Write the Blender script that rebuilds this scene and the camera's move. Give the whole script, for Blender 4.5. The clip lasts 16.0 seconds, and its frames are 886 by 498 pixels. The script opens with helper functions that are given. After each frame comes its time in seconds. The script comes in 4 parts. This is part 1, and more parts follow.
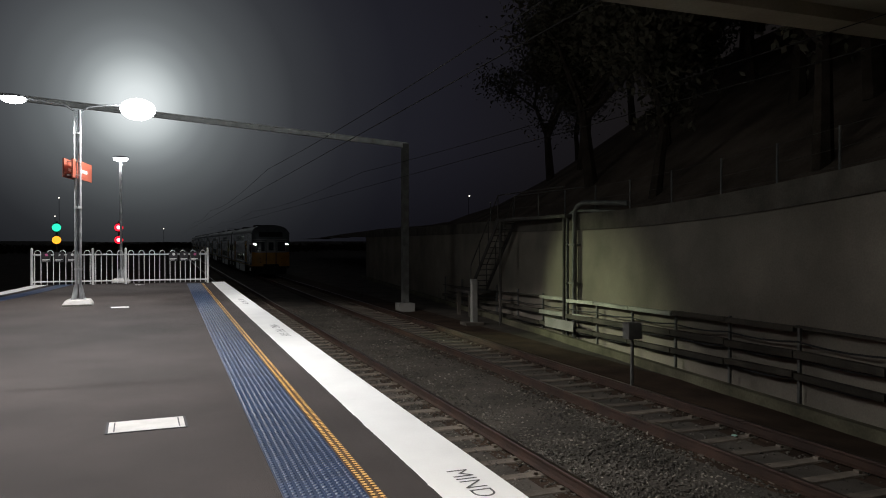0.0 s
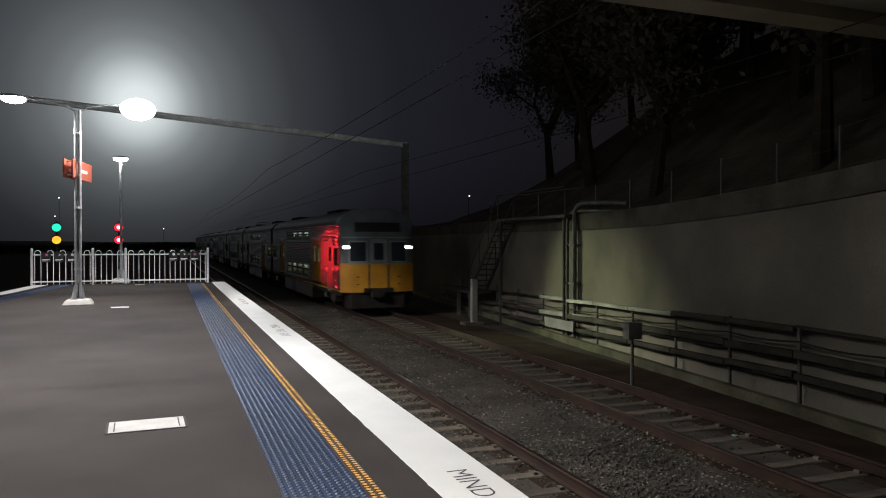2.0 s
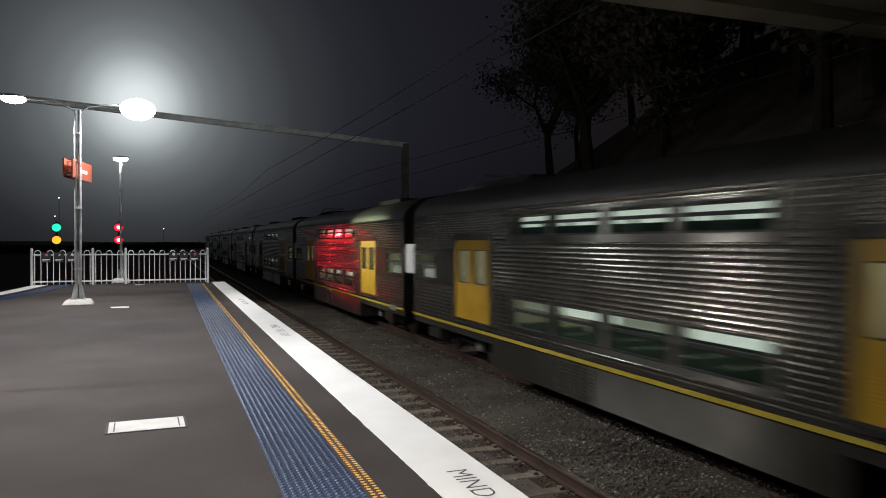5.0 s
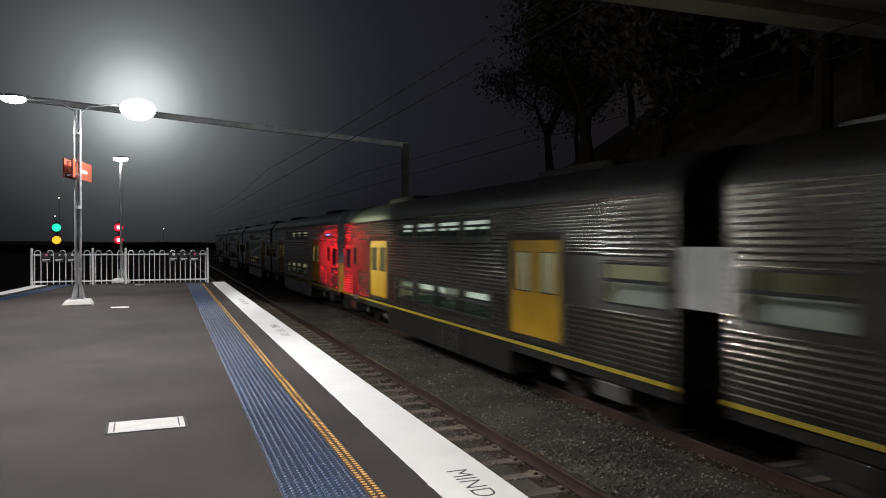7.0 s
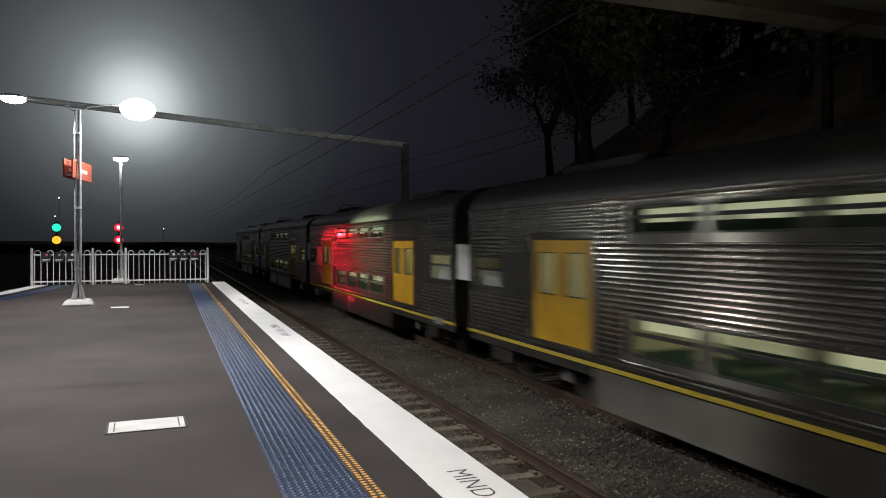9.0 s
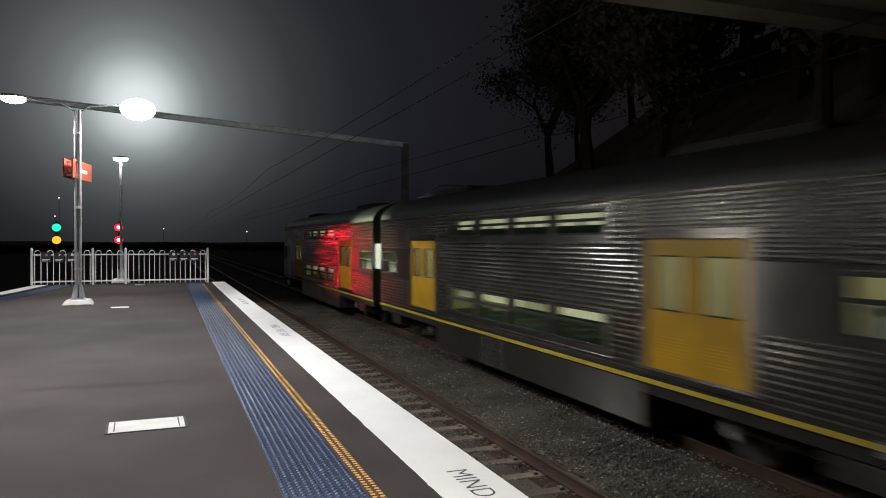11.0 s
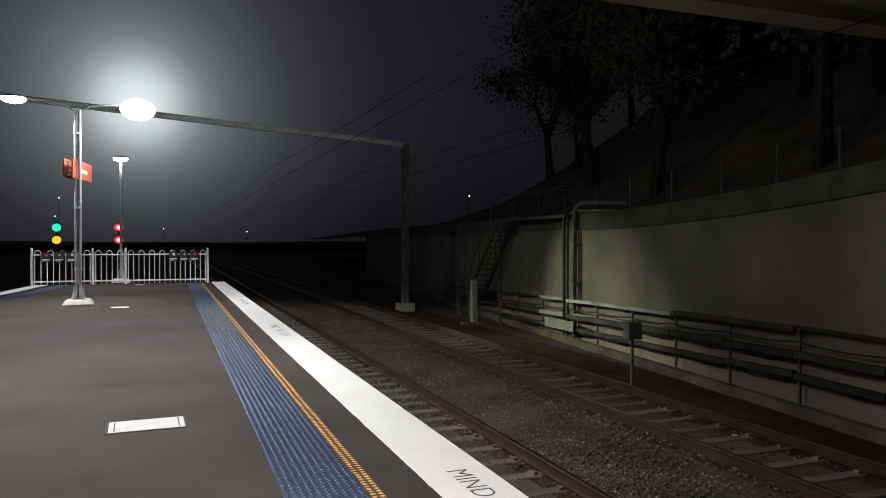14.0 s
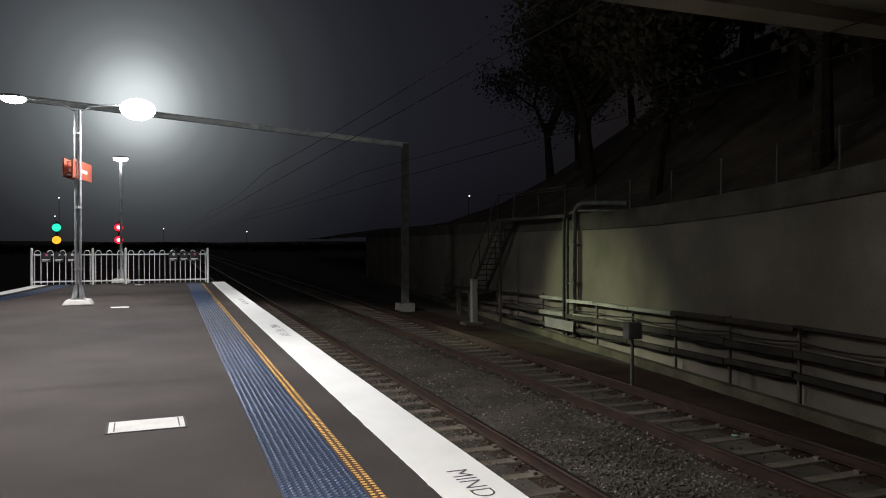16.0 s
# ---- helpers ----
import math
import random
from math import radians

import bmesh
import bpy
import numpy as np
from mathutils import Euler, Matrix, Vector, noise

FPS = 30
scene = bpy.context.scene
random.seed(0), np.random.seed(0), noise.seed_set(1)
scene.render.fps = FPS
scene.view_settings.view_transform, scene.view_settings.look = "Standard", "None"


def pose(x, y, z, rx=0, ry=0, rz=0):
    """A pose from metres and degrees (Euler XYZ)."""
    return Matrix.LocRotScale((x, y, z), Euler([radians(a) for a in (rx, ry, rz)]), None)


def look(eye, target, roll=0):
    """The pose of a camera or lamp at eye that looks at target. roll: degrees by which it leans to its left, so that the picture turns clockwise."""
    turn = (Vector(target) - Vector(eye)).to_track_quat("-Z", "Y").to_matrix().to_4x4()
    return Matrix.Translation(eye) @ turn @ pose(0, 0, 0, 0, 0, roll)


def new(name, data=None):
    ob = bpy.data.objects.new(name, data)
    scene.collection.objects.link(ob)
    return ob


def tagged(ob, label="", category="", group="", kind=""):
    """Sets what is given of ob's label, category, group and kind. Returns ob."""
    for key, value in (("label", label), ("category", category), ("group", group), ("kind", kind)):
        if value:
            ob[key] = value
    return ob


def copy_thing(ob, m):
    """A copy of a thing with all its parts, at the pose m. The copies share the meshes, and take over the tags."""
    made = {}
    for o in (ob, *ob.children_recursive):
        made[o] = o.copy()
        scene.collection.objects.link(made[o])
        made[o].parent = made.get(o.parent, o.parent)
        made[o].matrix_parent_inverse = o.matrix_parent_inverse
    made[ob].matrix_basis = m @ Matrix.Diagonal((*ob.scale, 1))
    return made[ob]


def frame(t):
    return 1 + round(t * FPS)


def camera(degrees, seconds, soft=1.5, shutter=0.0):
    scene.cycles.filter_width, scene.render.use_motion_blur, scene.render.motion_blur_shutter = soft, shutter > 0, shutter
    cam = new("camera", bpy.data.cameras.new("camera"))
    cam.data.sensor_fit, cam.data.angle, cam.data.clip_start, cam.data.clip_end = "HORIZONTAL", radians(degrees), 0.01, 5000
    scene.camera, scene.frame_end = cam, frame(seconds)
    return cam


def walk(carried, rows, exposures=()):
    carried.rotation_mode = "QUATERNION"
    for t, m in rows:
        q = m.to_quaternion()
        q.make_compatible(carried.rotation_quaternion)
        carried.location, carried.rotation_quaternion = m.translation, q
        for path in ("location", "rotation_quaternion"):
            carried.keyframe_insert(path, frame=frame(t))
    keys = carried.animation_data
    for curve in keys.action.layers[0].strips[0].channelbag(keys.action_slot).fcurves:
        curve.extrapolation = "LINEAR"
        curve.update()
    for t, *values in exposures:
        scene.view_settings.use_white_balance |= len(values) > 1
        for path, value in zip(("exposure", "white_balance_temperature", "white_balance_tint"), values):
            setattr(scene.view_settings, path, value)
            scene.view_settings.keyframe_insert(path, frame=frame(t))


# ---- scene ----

cam = camera(62.57, 16.0, soft=1.0, shutter=0.75)
EYE = pose(0.0, 0.0, 1.723, 89.41, 0, -20.67)
walk(cam, [(0.0, EYE), (16.0, EYE)], exposures=[(0.0, 0.0), (16.0, 0.0)])

# ---- plan, in metres: platform top is z = 0, tracks run along y ----
ZR = -1.166            # rail head
ZB = ZR - 0.20         # ballast / sleeper top
PLAT_END = 32.5
TRACK_A, TRACK_B = 3.92, 7.944
PITCH, SET_GAP = 20.0, 1.7
SIGNAL_Y = 79.0


def wall_x(y):
    return 10.0 + 0.1 * y


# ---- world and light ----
world = bpy.data.worlds.new("night_sky_with_glare")
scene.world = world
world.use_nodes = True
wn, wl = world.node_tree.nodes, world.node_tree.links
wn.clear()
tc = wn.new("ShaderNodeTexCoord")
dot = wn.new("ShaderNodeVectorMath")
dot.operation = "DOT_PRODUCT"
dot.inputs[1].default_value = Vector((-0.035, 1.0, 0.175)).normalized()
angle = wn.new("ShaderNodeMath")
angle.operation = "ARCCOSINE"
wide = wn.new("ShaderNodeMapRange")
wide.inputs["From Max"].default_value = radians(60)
# night sky with the lamp's glare painted in, navy above, brown-black over the bank
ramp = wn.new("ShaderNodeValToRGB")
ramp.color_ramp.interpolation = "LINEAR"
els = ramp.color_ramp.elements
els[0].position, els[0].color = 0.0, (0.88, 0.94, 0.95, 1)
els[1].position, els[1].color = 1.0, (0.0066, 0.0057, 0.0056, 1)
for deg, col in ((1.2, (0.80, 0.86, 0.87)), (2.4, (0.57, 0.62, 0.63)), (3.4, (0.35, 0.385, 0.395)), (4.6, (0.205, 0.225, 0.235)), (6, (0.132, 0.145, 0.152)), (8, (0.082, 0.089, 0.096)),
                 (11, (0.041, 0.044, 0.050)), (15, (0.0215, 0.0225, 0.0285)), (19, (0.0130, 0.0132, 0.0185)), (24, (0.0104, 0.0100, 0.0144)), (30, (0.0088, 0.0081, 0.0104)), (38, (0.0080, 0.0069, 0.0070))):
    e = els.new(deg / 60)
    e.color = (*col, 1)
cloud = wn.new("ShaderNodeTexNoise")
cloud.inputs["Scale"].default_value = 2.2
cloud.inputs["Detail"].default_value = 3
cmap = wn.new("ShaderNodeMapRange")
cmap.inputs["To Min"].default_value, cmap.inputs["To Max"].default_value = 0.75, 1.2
# the painted glare is dimmed towards the horizon to soften the ridge's outline
rise, low, sky_level = wn.new("ShaderNodeSeparateXYZ"), wn.new("ShaderNodeMapRange"), wn.new("ShaderNodeMath")
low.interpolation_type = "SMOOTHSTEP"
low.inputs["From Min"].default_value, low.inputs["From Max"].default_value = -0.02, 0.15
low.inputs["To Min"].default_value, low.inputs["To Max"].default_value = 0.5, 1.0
sky_level.operation = "MULTIPLY"
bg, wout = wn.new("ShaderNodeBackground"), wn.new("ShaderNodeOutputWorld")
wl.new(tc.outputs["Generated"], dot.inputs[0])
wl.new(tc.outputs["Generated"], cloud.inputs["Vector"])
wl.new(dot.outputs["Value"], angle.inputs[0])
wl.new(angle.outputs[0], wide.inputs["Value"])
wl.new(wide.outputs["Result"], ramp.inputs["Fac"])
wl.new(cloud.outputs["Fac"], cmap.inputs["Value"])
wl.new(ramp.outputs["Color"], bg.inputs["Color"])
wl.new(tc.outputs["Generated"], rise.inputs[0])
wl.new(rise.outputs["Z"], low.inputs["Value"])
wl.new(low.outputs["Result"], sky_level.inputs[0])
wl.new(cmap.outputs["Result"], sky_level.inputs[1])
wl.new(sky_level.outputs[0], bg.inputs["Strength"])
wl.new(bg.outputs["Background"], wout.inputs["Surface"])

LED = (1.0, 0.97, 0.97)
WARM = (1.0, 0.93, 0.86)


def spot(at, to, watts, size, blend, colour, radius=0.12):
    d = bpy.data.lights.new("lamp_light", "SPOT")
    d.energy, d.spot_size, d.spot_blend, d.color, d.shadow_soft_size = watts, radians(size), blend, colour, radius
    ob = new("lamp_light", d)
    ob.matrix_world = look(at, to)
    return ob


POLE_X = -2.26
# post at 9.6 is assumed, kept outside the view to light the near platform
TWIN_Y, SINGLE_Y = (9.6, 21.8), 33.4
for y in TWIN_Y:
    for x in (-3.76, -0.76):
        spot((x, y, 5.36), (x, y, 0), 1100 if y < 15 else 1150, 136 if y < 15 else 138 if x > -1 else 146, 0.5 if y < 15 else 0.12, LED)
spot((-1.85, SINGLE_Y, 5.08), (-1.85, SINGLE_Y, 0), 1300, 116, 0.5, LED)
# unseen lamp inferred from highlights on the train, with its spot aimed there
spot((-4.6, 20.0, 5.1), (6.4, 7.4, 0.7), 1150, 34, 0.9, LED)
# assumed lamps under the bridge, out of view, added to light the near platform
for x, y in ((0.6, 1.8), (-1.9, -4.0), (0.9, -8.0)):
    spot((x, y, 4.9), (x - 0.1, y, 0), 960 if y > 0 else 600, 118, 0.9, WARM, 0.3)
# added narrow greenish spot at the end lamp makes the patch on the cutting wall
spot((-1.55, SINGLE_Y - 0.15, 5.1), (12.0, 18.5, -0.7), 8600, 20.5, 1.0, (0.86, 1.0, 0.62), 0.1)
# added narrow red spot at the signal, aimed at the passing train's side
spot((-4.4, SIGNAL_Y - 0.9, 2.5), (6.42, 27.2, 0.9), 1650, 4.0, 1.0, (1.0, 0.015, 0.025), 0.2)


# ---- materials ----
def mat(name, col, rough=0.7, metal=0.0, scale=8.0, vary=0.25, bump=0.15, fine=60.0, dark=None, spec=0.5, emit=0.0, obj_vary=0.0, coords="Object"):
    m = bpy.data.materials.new(name)
    m.use_nodes = True
    n, l = m.node_tree.nodes, m.node_tree.links
    b = n["Principled BSDF"]
    b.inputs["Roughness"].default_value, b.inputs["Metallic"].default_value = rough, metal
    b.inputs["Specular IOR Level"].default_value = spec
    t = n.new("ShaderNodeTexCoord")
    big, small = n.new("ShaderNodeTexNoise"), n.new("ShaderNodeTexNoise")
    big.inputs["Scale"].default_value, big.inputs["Detail"].default_value = scale, 5
    small.inputs["Scale"].default_value, small.inputs["Detail"].default_value = fine, 3
    l.new(t.outputs[coords], big.inputs["Vector"])
    l.new(t.outputs[coords], small.inputs["Vector"])
    mix = n.new("ShaderNodeMixRGB")
    lo = dark or tuple(c * (1 - vary) for c in col)
    mix.inputs[1].default_value, mix.inputs[2].default_value = (*lo, 1), (*[min(1, c * (1 + vary * 0.6)) for c in col], 1)
    cr = n.new("ShaderNodeMapRange")
    cr.inputs["From Min"].default_value, cr.inputs["From Max"].default_value = 0.32, 0.68
    l.new(big.outputs["Fac"], cr.inputs["Value"])
    l.new(cr.outputs["Result"], mix.inputs[0])
    m2 = n.new("ShaderNodeMixRGB")
    m2.blend_type = "MULTIPLY"
    m2.inputs[0].default_value = 1.0
    mr = n.new("ShaderNodeMapRange")
    mr.inputs["To Min"].default_value, mr.inputs["To Max"].default_value = 1 - vary * 0.8, 1 + vary * 0.6
    l.new(small.outputs["Fac"], mr.inputs["Value"])
    l.new(mix.outputs[0], m2.inputs[1])
    l.new(mr.outputs["Result"], m2.inputs[2])
    last = m2
    if obj_vary:
        oi, om = n.new("ShaderNodeObjectInfo"), n.new("ShaderNodeMapRange")
        om.inputs["To Min"].default_value, om.inputs["To Max"].default_value = 1 - obj_vary, 1 + obj_vary
        m3 = n.new("ShaderNodeMixRGB")
        m3.blend_type, m3.inputs[0].default_value = "MULTIPLY", 1.0
        l.new(oi.outputs["Random"], om.inputs["Value"])
        l.new(m2.outputs[0], m3.inputs[1])
        l.new(om.outputs["Result"], m3.inputs[2])
        last = m3
    l.new(last.outputs[0], b.inputs["Base Color"])
    if bump:
        bp = n.new("ShaderNodeBump")
        bp.inputs["Strength"].default_value, bp.inputs["Distance"].default_value = bump, 0.01
        l.new(small.outputs["Fac"], bp.inputs["Height"])
        l.new(bp.outputs["Normal"], b.inputs["Normal"])
    if emit:
        b.inputs["Emission Color"].default_value, b.inputs["Emission Strength"].default_value = (*col, 1), emit
    return m


def glow(name, col, strength):
    m = bpy.data.materials.new(name)
    m.use_nodes = True
    n, l = m.node_tree.nodes, m.node_tree.links
    b = n["Principled BSDF"]
    b.inputs["Base Color"].default_value = (*[c * 0.5 for c in col], 1)
    b.inputs["Emission Color"].default_value, b.inputs["Emission Strength"].default_value = (*col, 1), strength
    return m


def glass(name, tint, gloss=0.06):
    m = bpy.data.materials.new(name)
    m.use_nodes = True
    n, l = m.node_tree.nodes, m.node_tree.links
    n.remove(n["Principled BSDF"])
    tr, gl, fr, mx = n.new("ShaderNodeBsdfTransparent"), n.new("ShaderNodeBsdfGlossy"), n.new("ShaderNodeLayerWeight"), n.new("ShaderNodeMixShader")
    pw, ma = n.new("ShaderNodeMath"), n.new("ShaderNodeMath")
    pw.operation, ma.operation = "POWER", "MULTIPLY_ADD"
    pw.inputs[1].default_value, ma.inputs[1].default_value, ma.inputs[2].default_value = 4.5, 0.6, 0.03
    tr.inputs["Color"].default_value = (*tint, 1)
    gl.inputs["Roughness"].default_value = gloss
    fr.inputs["Blend"].default_value = 0.5
    l.new(fr.outputs["Facing"], pw.inputs[0])
    l.new(pw.outputs[0], ma.inputs[0])
    l.new(ma.outputs[0], mx.inputs[0])
    l.new(tr.outputs[0], mx.inputs[1])
    l.new(gl.outputs[0], mx.inputs[2])
    l.new(mx.outputs[0], n["Material Output"].inputs["Surface"])
    return m


ASPHALT = mat("asphalt", (0.057, 0.048, 0.0445), 0.85, 0, 0.55, 0.30, 0.5, 140, spec=0.25)
WHITE_PAINT = mat("white_coping_paint", (0.86, 0.86, 0.84), 0.6, 0, 1.2, 0.06, 0.3, 90, spec=0.3)
BLUE_TILE = mat("blue_tactile", (0.022, 0.043, 0.102), 0.42, 0, 3, 0.25, 0.2, 80, obj_vary=0.12)
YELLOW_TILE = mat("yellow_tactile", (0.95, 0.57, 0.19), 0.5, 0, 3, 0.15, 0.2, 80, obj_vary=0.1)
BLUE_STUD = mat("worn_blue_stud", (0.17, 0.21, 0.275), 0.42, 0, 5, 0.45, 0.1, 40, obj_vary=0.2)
# dark brown tile base between the bright yellow stud tops
YELLOW_BASE = mat("brown_yellow_base", (0.12, 0.055, 0.015), 0.6, 0, 3, 0.3, 0.2, 80, obj_vary=0.1)
WALL = mat("wall_render", (0.25, 0.217, 0.175), 0.9, 0, 0.55, 0.30, 0.5, 30, spec=0.2)
# darker steel tone for the stair and fence wires
DIM_STEEL = mat("dark_steel", (0.085, 0.075, 0.065), 0.75, 0.2, 3, 0.4, 0.3, 40)
CONCRETE = mat("wall_concrete", (0.30, 0.285, 0.26), 0.9, 0, 0.55, 0.30, 0.5, 30, spec=0.2)
KERB = mat("mossy_kerb", (0.12, 0.11, 0.072), 0.92, 0, 1.1, 0.45, 0.6, 22, spec=0.2)
OLD_CONCRETE = mat("old_concrete", (0.125, 0.108, 0.088), 0.92, 0, 1.4, 0.4, 0.6, 25, spec=0.2)
PLATFORM_FACE = mat("platform_face", (0.12, 0.11, 0.10), 0.95, 0, 1.5, 0.4, 0.6, 25, spec=0.2)
BALLAST = mat("ballast_ground", (0.080, 0.069, 0.057), 0.95, 0, 1.1, 0.4, 1.0, 34, spec=0.15)
RUSTY_BALLAST = mat("rust_stained_ballast", (0.050, 0.032, 0.021), 0.95, 0, 1.3, 0.4, 1.0, 30, spec=0.12)
STONE = mat("ballast_stone", (0.115, 0.103, 0.085), 0.85, 0, 0.9, 0.45, 0.3, 22, spec=0.25)
# each stone its own shade, a few of them pale
sn, sl = STONE.node_tree.nodes, STONE.node_tree.links
geo, shade, tone = sn.new("ShaderNodeNewGeometry"), sn.new("ShaderNodeMapRange"), sn.new("ShaderNodeMixRGB")
curve = sn.new("ShaderNodeMath")
curve.operation, curve.inputs[1].default_value = "POWER", 9.0
shade.inputs["To Min"].default_value, shade.inputs["To Max"].default_value = 0.75, 2.5
tone.blend_type, tone.inputs[0].default_value = "MULTIPLY", 1.0
sl.new(geo.outputs["Random Per Island"], curve.inputs[0])
sl.new(curve.outputs[0], shade.inputs["Value"])
sl.new(sn["Principled BSDF"].inputs["Base Color"].links[0].from_socket, tone.inputs[1])
sl.new(shade.outputs["Result"], tone.inputs[2])
sl.new(tone.outputs[0], sn["Principled BSDF"].inputs["Base Color"])
SLEEPER = mat("sleeper_concrete", (0.15, 0.125, 0.10), 0.9, 0, 2.5, 0.4, 0.4, 40, obj_vary=0.25, spec=0.2)
RUST = mat("rail_rust", (0.046, 0.022, 0.013), 0.75, 0.2, 2, 0.4, 0.4, 60)
RAILHEAD = mat("rail_head", (0.11, 0.080, 0.060), 0.30, 0.85, 1.2, 0.35, 0.1, 70)
GALV = mat("galvanised_steel", (0.60, 0.61, 0.62), 0.42, 0.55, 6, 0.2, 0.1, 50)
# girder tone raised for lamp light that the spots don't throw on it
LIT_GIRDER = mat("lamplit_girder", (0.68, 0.68, 0.66), 0.5, 0.1, 2.5, 0.25, 0.2, 40)
GALV_DULL = mat("weathered_steel", (0.165, 0.162, 0.148), 0.7, 0.3, 3, 0.35, 0.3, 40)
FENCE_WHITE = mat("white_fence_paint", (0.80, 0.80, 0.78), 0.45, 0, 5, 0.08, 0.1, 60)
SIGN_ORANGE = mat("orange_sign", (0.27, 0.070, 0.042), 0.45, 0, 4, 0.1, 0.0, 60)
SIGN_DARK = mat("dark_sign", (0.022, 0.02, 0.022), 0.5, 0, 5, 0.2, 0.0, 60)
SIGN_WHITE = mat("white_sign", (0.78, 0.77, 0.75), 0.5, 0, 5, 0.08, 0.0, 60)
SIGN_PINK = mat("pink_sign", (0.62, 0.10, 0.28), 0.5, 0, 5, 0.1, 0.0, 60)
BLACK = mat("black_metal", (0.014, 0.014, 0.015), 0.6, 0.1, 5, 0.3, 0.2, 50)
INK = mat("black_lettering", (0.10, 0.10, 0.10), 0.8, 0, 9, 0.3, 0.1, 60)
WORN_INK = mat("worn_grey_lettering", (0.34, 0.34, 0.34), 0.8, 0, 14, 0.4, 0.1, 60)
LID = mat("pale_pit_lid", (0.62, 0.60, 0.57), 0.7, 0, 5, 0.12, 0.4, 70)
BARK = mat("bark", (0.055, 0.042, 0.032), 0.95, 0, 3, 0.4, 0.8, 20, spec=0.1)
LEAF = mat("dark_foliage", (0.078, 0.068, 0.046), 0.8, 0, 0.8, 0.45, 0.0, 12, spec=0.15)
SOIL = mat("bank_soil", (0.15, 0.115, 0.088), 0.95, 0, 0.7, 0.45, 0.8, 14, spec=0.1)
SOFFIT = mat("bridge_concrete", (0.44, 0.40, 0.31), 0.9, 0, 0.5, 0.25, 0.4, 25, spec=0.2)
STEEL = mat("fluted_stainless", (0.215, 0.203, 0.172), 0.16, 0.86, 1.6, 0.28, 0.015, 30)
STEEL_FLAT = mat("flat_stainless", (0.165, 0.158, 0.136), 0.29, 0.89, 1.2, 0.25, 0.02, 24)
# lengthwise brushed sheet: lights smear up and down on it
grain = STEEL_FLAT.node_tree.nodes.new("ShaderNodeCombineXYZ")
grain.inputs["Z"].default_value = 1.0
STEEL_FLAT.node_tree.nodes["Principled BSDF"].inputs["Anisotropic"].default_value = 1.0
STEEL_FLAT.node_tree.links.new(grain.outputs[0], STEEL_FLAT.node_tree.nodes["Principled BSDF"].inputs["Tangent"])
CAB_TRIM = mat("cab_trim_paint", (0.30, 0.31, 0.32), 0.4, 0.3, 2.4, 0.2, 0.1, 40)
# roof tone lowered to hide the added wall spot's light on it
ROOF = mat("dark_roof", (0.027, 0.024, 0.021), 0.5, 0.3, 1.4, 0.35, 0.1, 22, spec=0.3)
CAB_GREY = mat("cab_grey_paint", (0.13, 0.15, 0.165), 0.5, 0, 2.4, 0.2, 0.1, 40)
CAB_YELLOW = mat("cab_yellow_paint", (0.52, 0.24, 0.02), 0.45, 0, 2.2, 0.2, 0.08, 30)
DOOR_YELLOW = mat("door_yellow_paint", (0.50, 0.285, 0.015), 0.42, 0, 2.0, 0.18, 0.06, 30)
STRIPE = mat("yellow_stripe_paint", (0.45, 0.33, 0.03), 0.5, 0, 3, 0.15, 0.05, 30)
UNDER = mat("underframe_grime", (0.028, 0.025, 0.022), 0.85, 0.1, 3, 0.4, 0.4, 20, spec=0.2)
WHEEL = mat("wheel_steel", (0.13, 0.12, 0.11), 0.45, 0.8, 4, 0.3, 0.2, 30)
# one trough steel in two tones: paler where the wall's light patch falls
TROUGH_LIT = mat("lamplit_trough_steel", (0.36, 0.35, 0.31), 0.6, 0.2, 1.3, 0.3, 0.2, 26, obj_vary=0.2)
TROUGH = mat("dark_trough_steel", (0.075, 0.066, 0.052), 0.75, 0.15, 1.3, 0.45, 0.3, 26, obj_vary=0.3, spec=0.2)
# near-black matt tone for the overhead wires
DARK_WIRE = mat("dark_wire", (0.022, 0.020, 0.018), 0.95, 0, 4, 0.3, 0.0, 40, spec=0.05)
RUBBER = mat("black_rubber", (0.018, 0.018, 0.018), 0.7, 0, 6, 0.2, 0.1, 40)
GANGWAY = mat("white_gangway_sheet", (0.62, 0.62, 0.60), 0.6, 0, 3, 0.12, 0.2, 20)
LINING = mat("cream_lining", (0.60, 0.58, 0.48), 0.7, 0, 2, 0.1, 0.0, 20)
SEAT = mat("green_seat_vinyl", (0.03, 0.06, 0.05), 0.5, 0, 4, 0.2, 0.1, 30)
GLASS = glass("window_glass", (0.80, 0.84, 0.80))
# windscreen glass; its blue-grey base colour stands in for light seen in it
DARK_GLASS = mat("dark_windscreen", (0.030, 0.040, 0.052), 0.08, 0, 3, 0.1, 0.0, 20, spec=0.8)
FLOOD = glow("lamp_lens", (0.90, 0.97, 1.0), 30.0)
LAMP_SOFT = glow("lamp_lens_dimmer", (0.92, 0.97, 1.0), 9.0)
TUBE = glow("carriage_tube", (1.0, 0.97, 0.86), 6.5)
CREW_GLOW = glow("crew_window_glow", (0.95, 1.0, 0.98), 1.6)
WINDOW_GLOW_DIM = glow("glow_strip_dim", (0.95, 1.0, 0.86), 0.16)
WINDOW_GLOW = glow("glow_strip_cool", (0.93, 1.0, 0.95), 0.72)
WINDOW_GLOW_WARM = glow("glow_strip_warm", (1.0, 0.95, 0.66), 0.55)
WINDOW_GLOW_WARM_DIM = glow("glow_strip_warm_dim", (1.0, 0.95, 0.62), 0.26)
TUBE_WARM = glow("warm_carriage_tube", (1.0, 0.90, 0.62), 7.5)
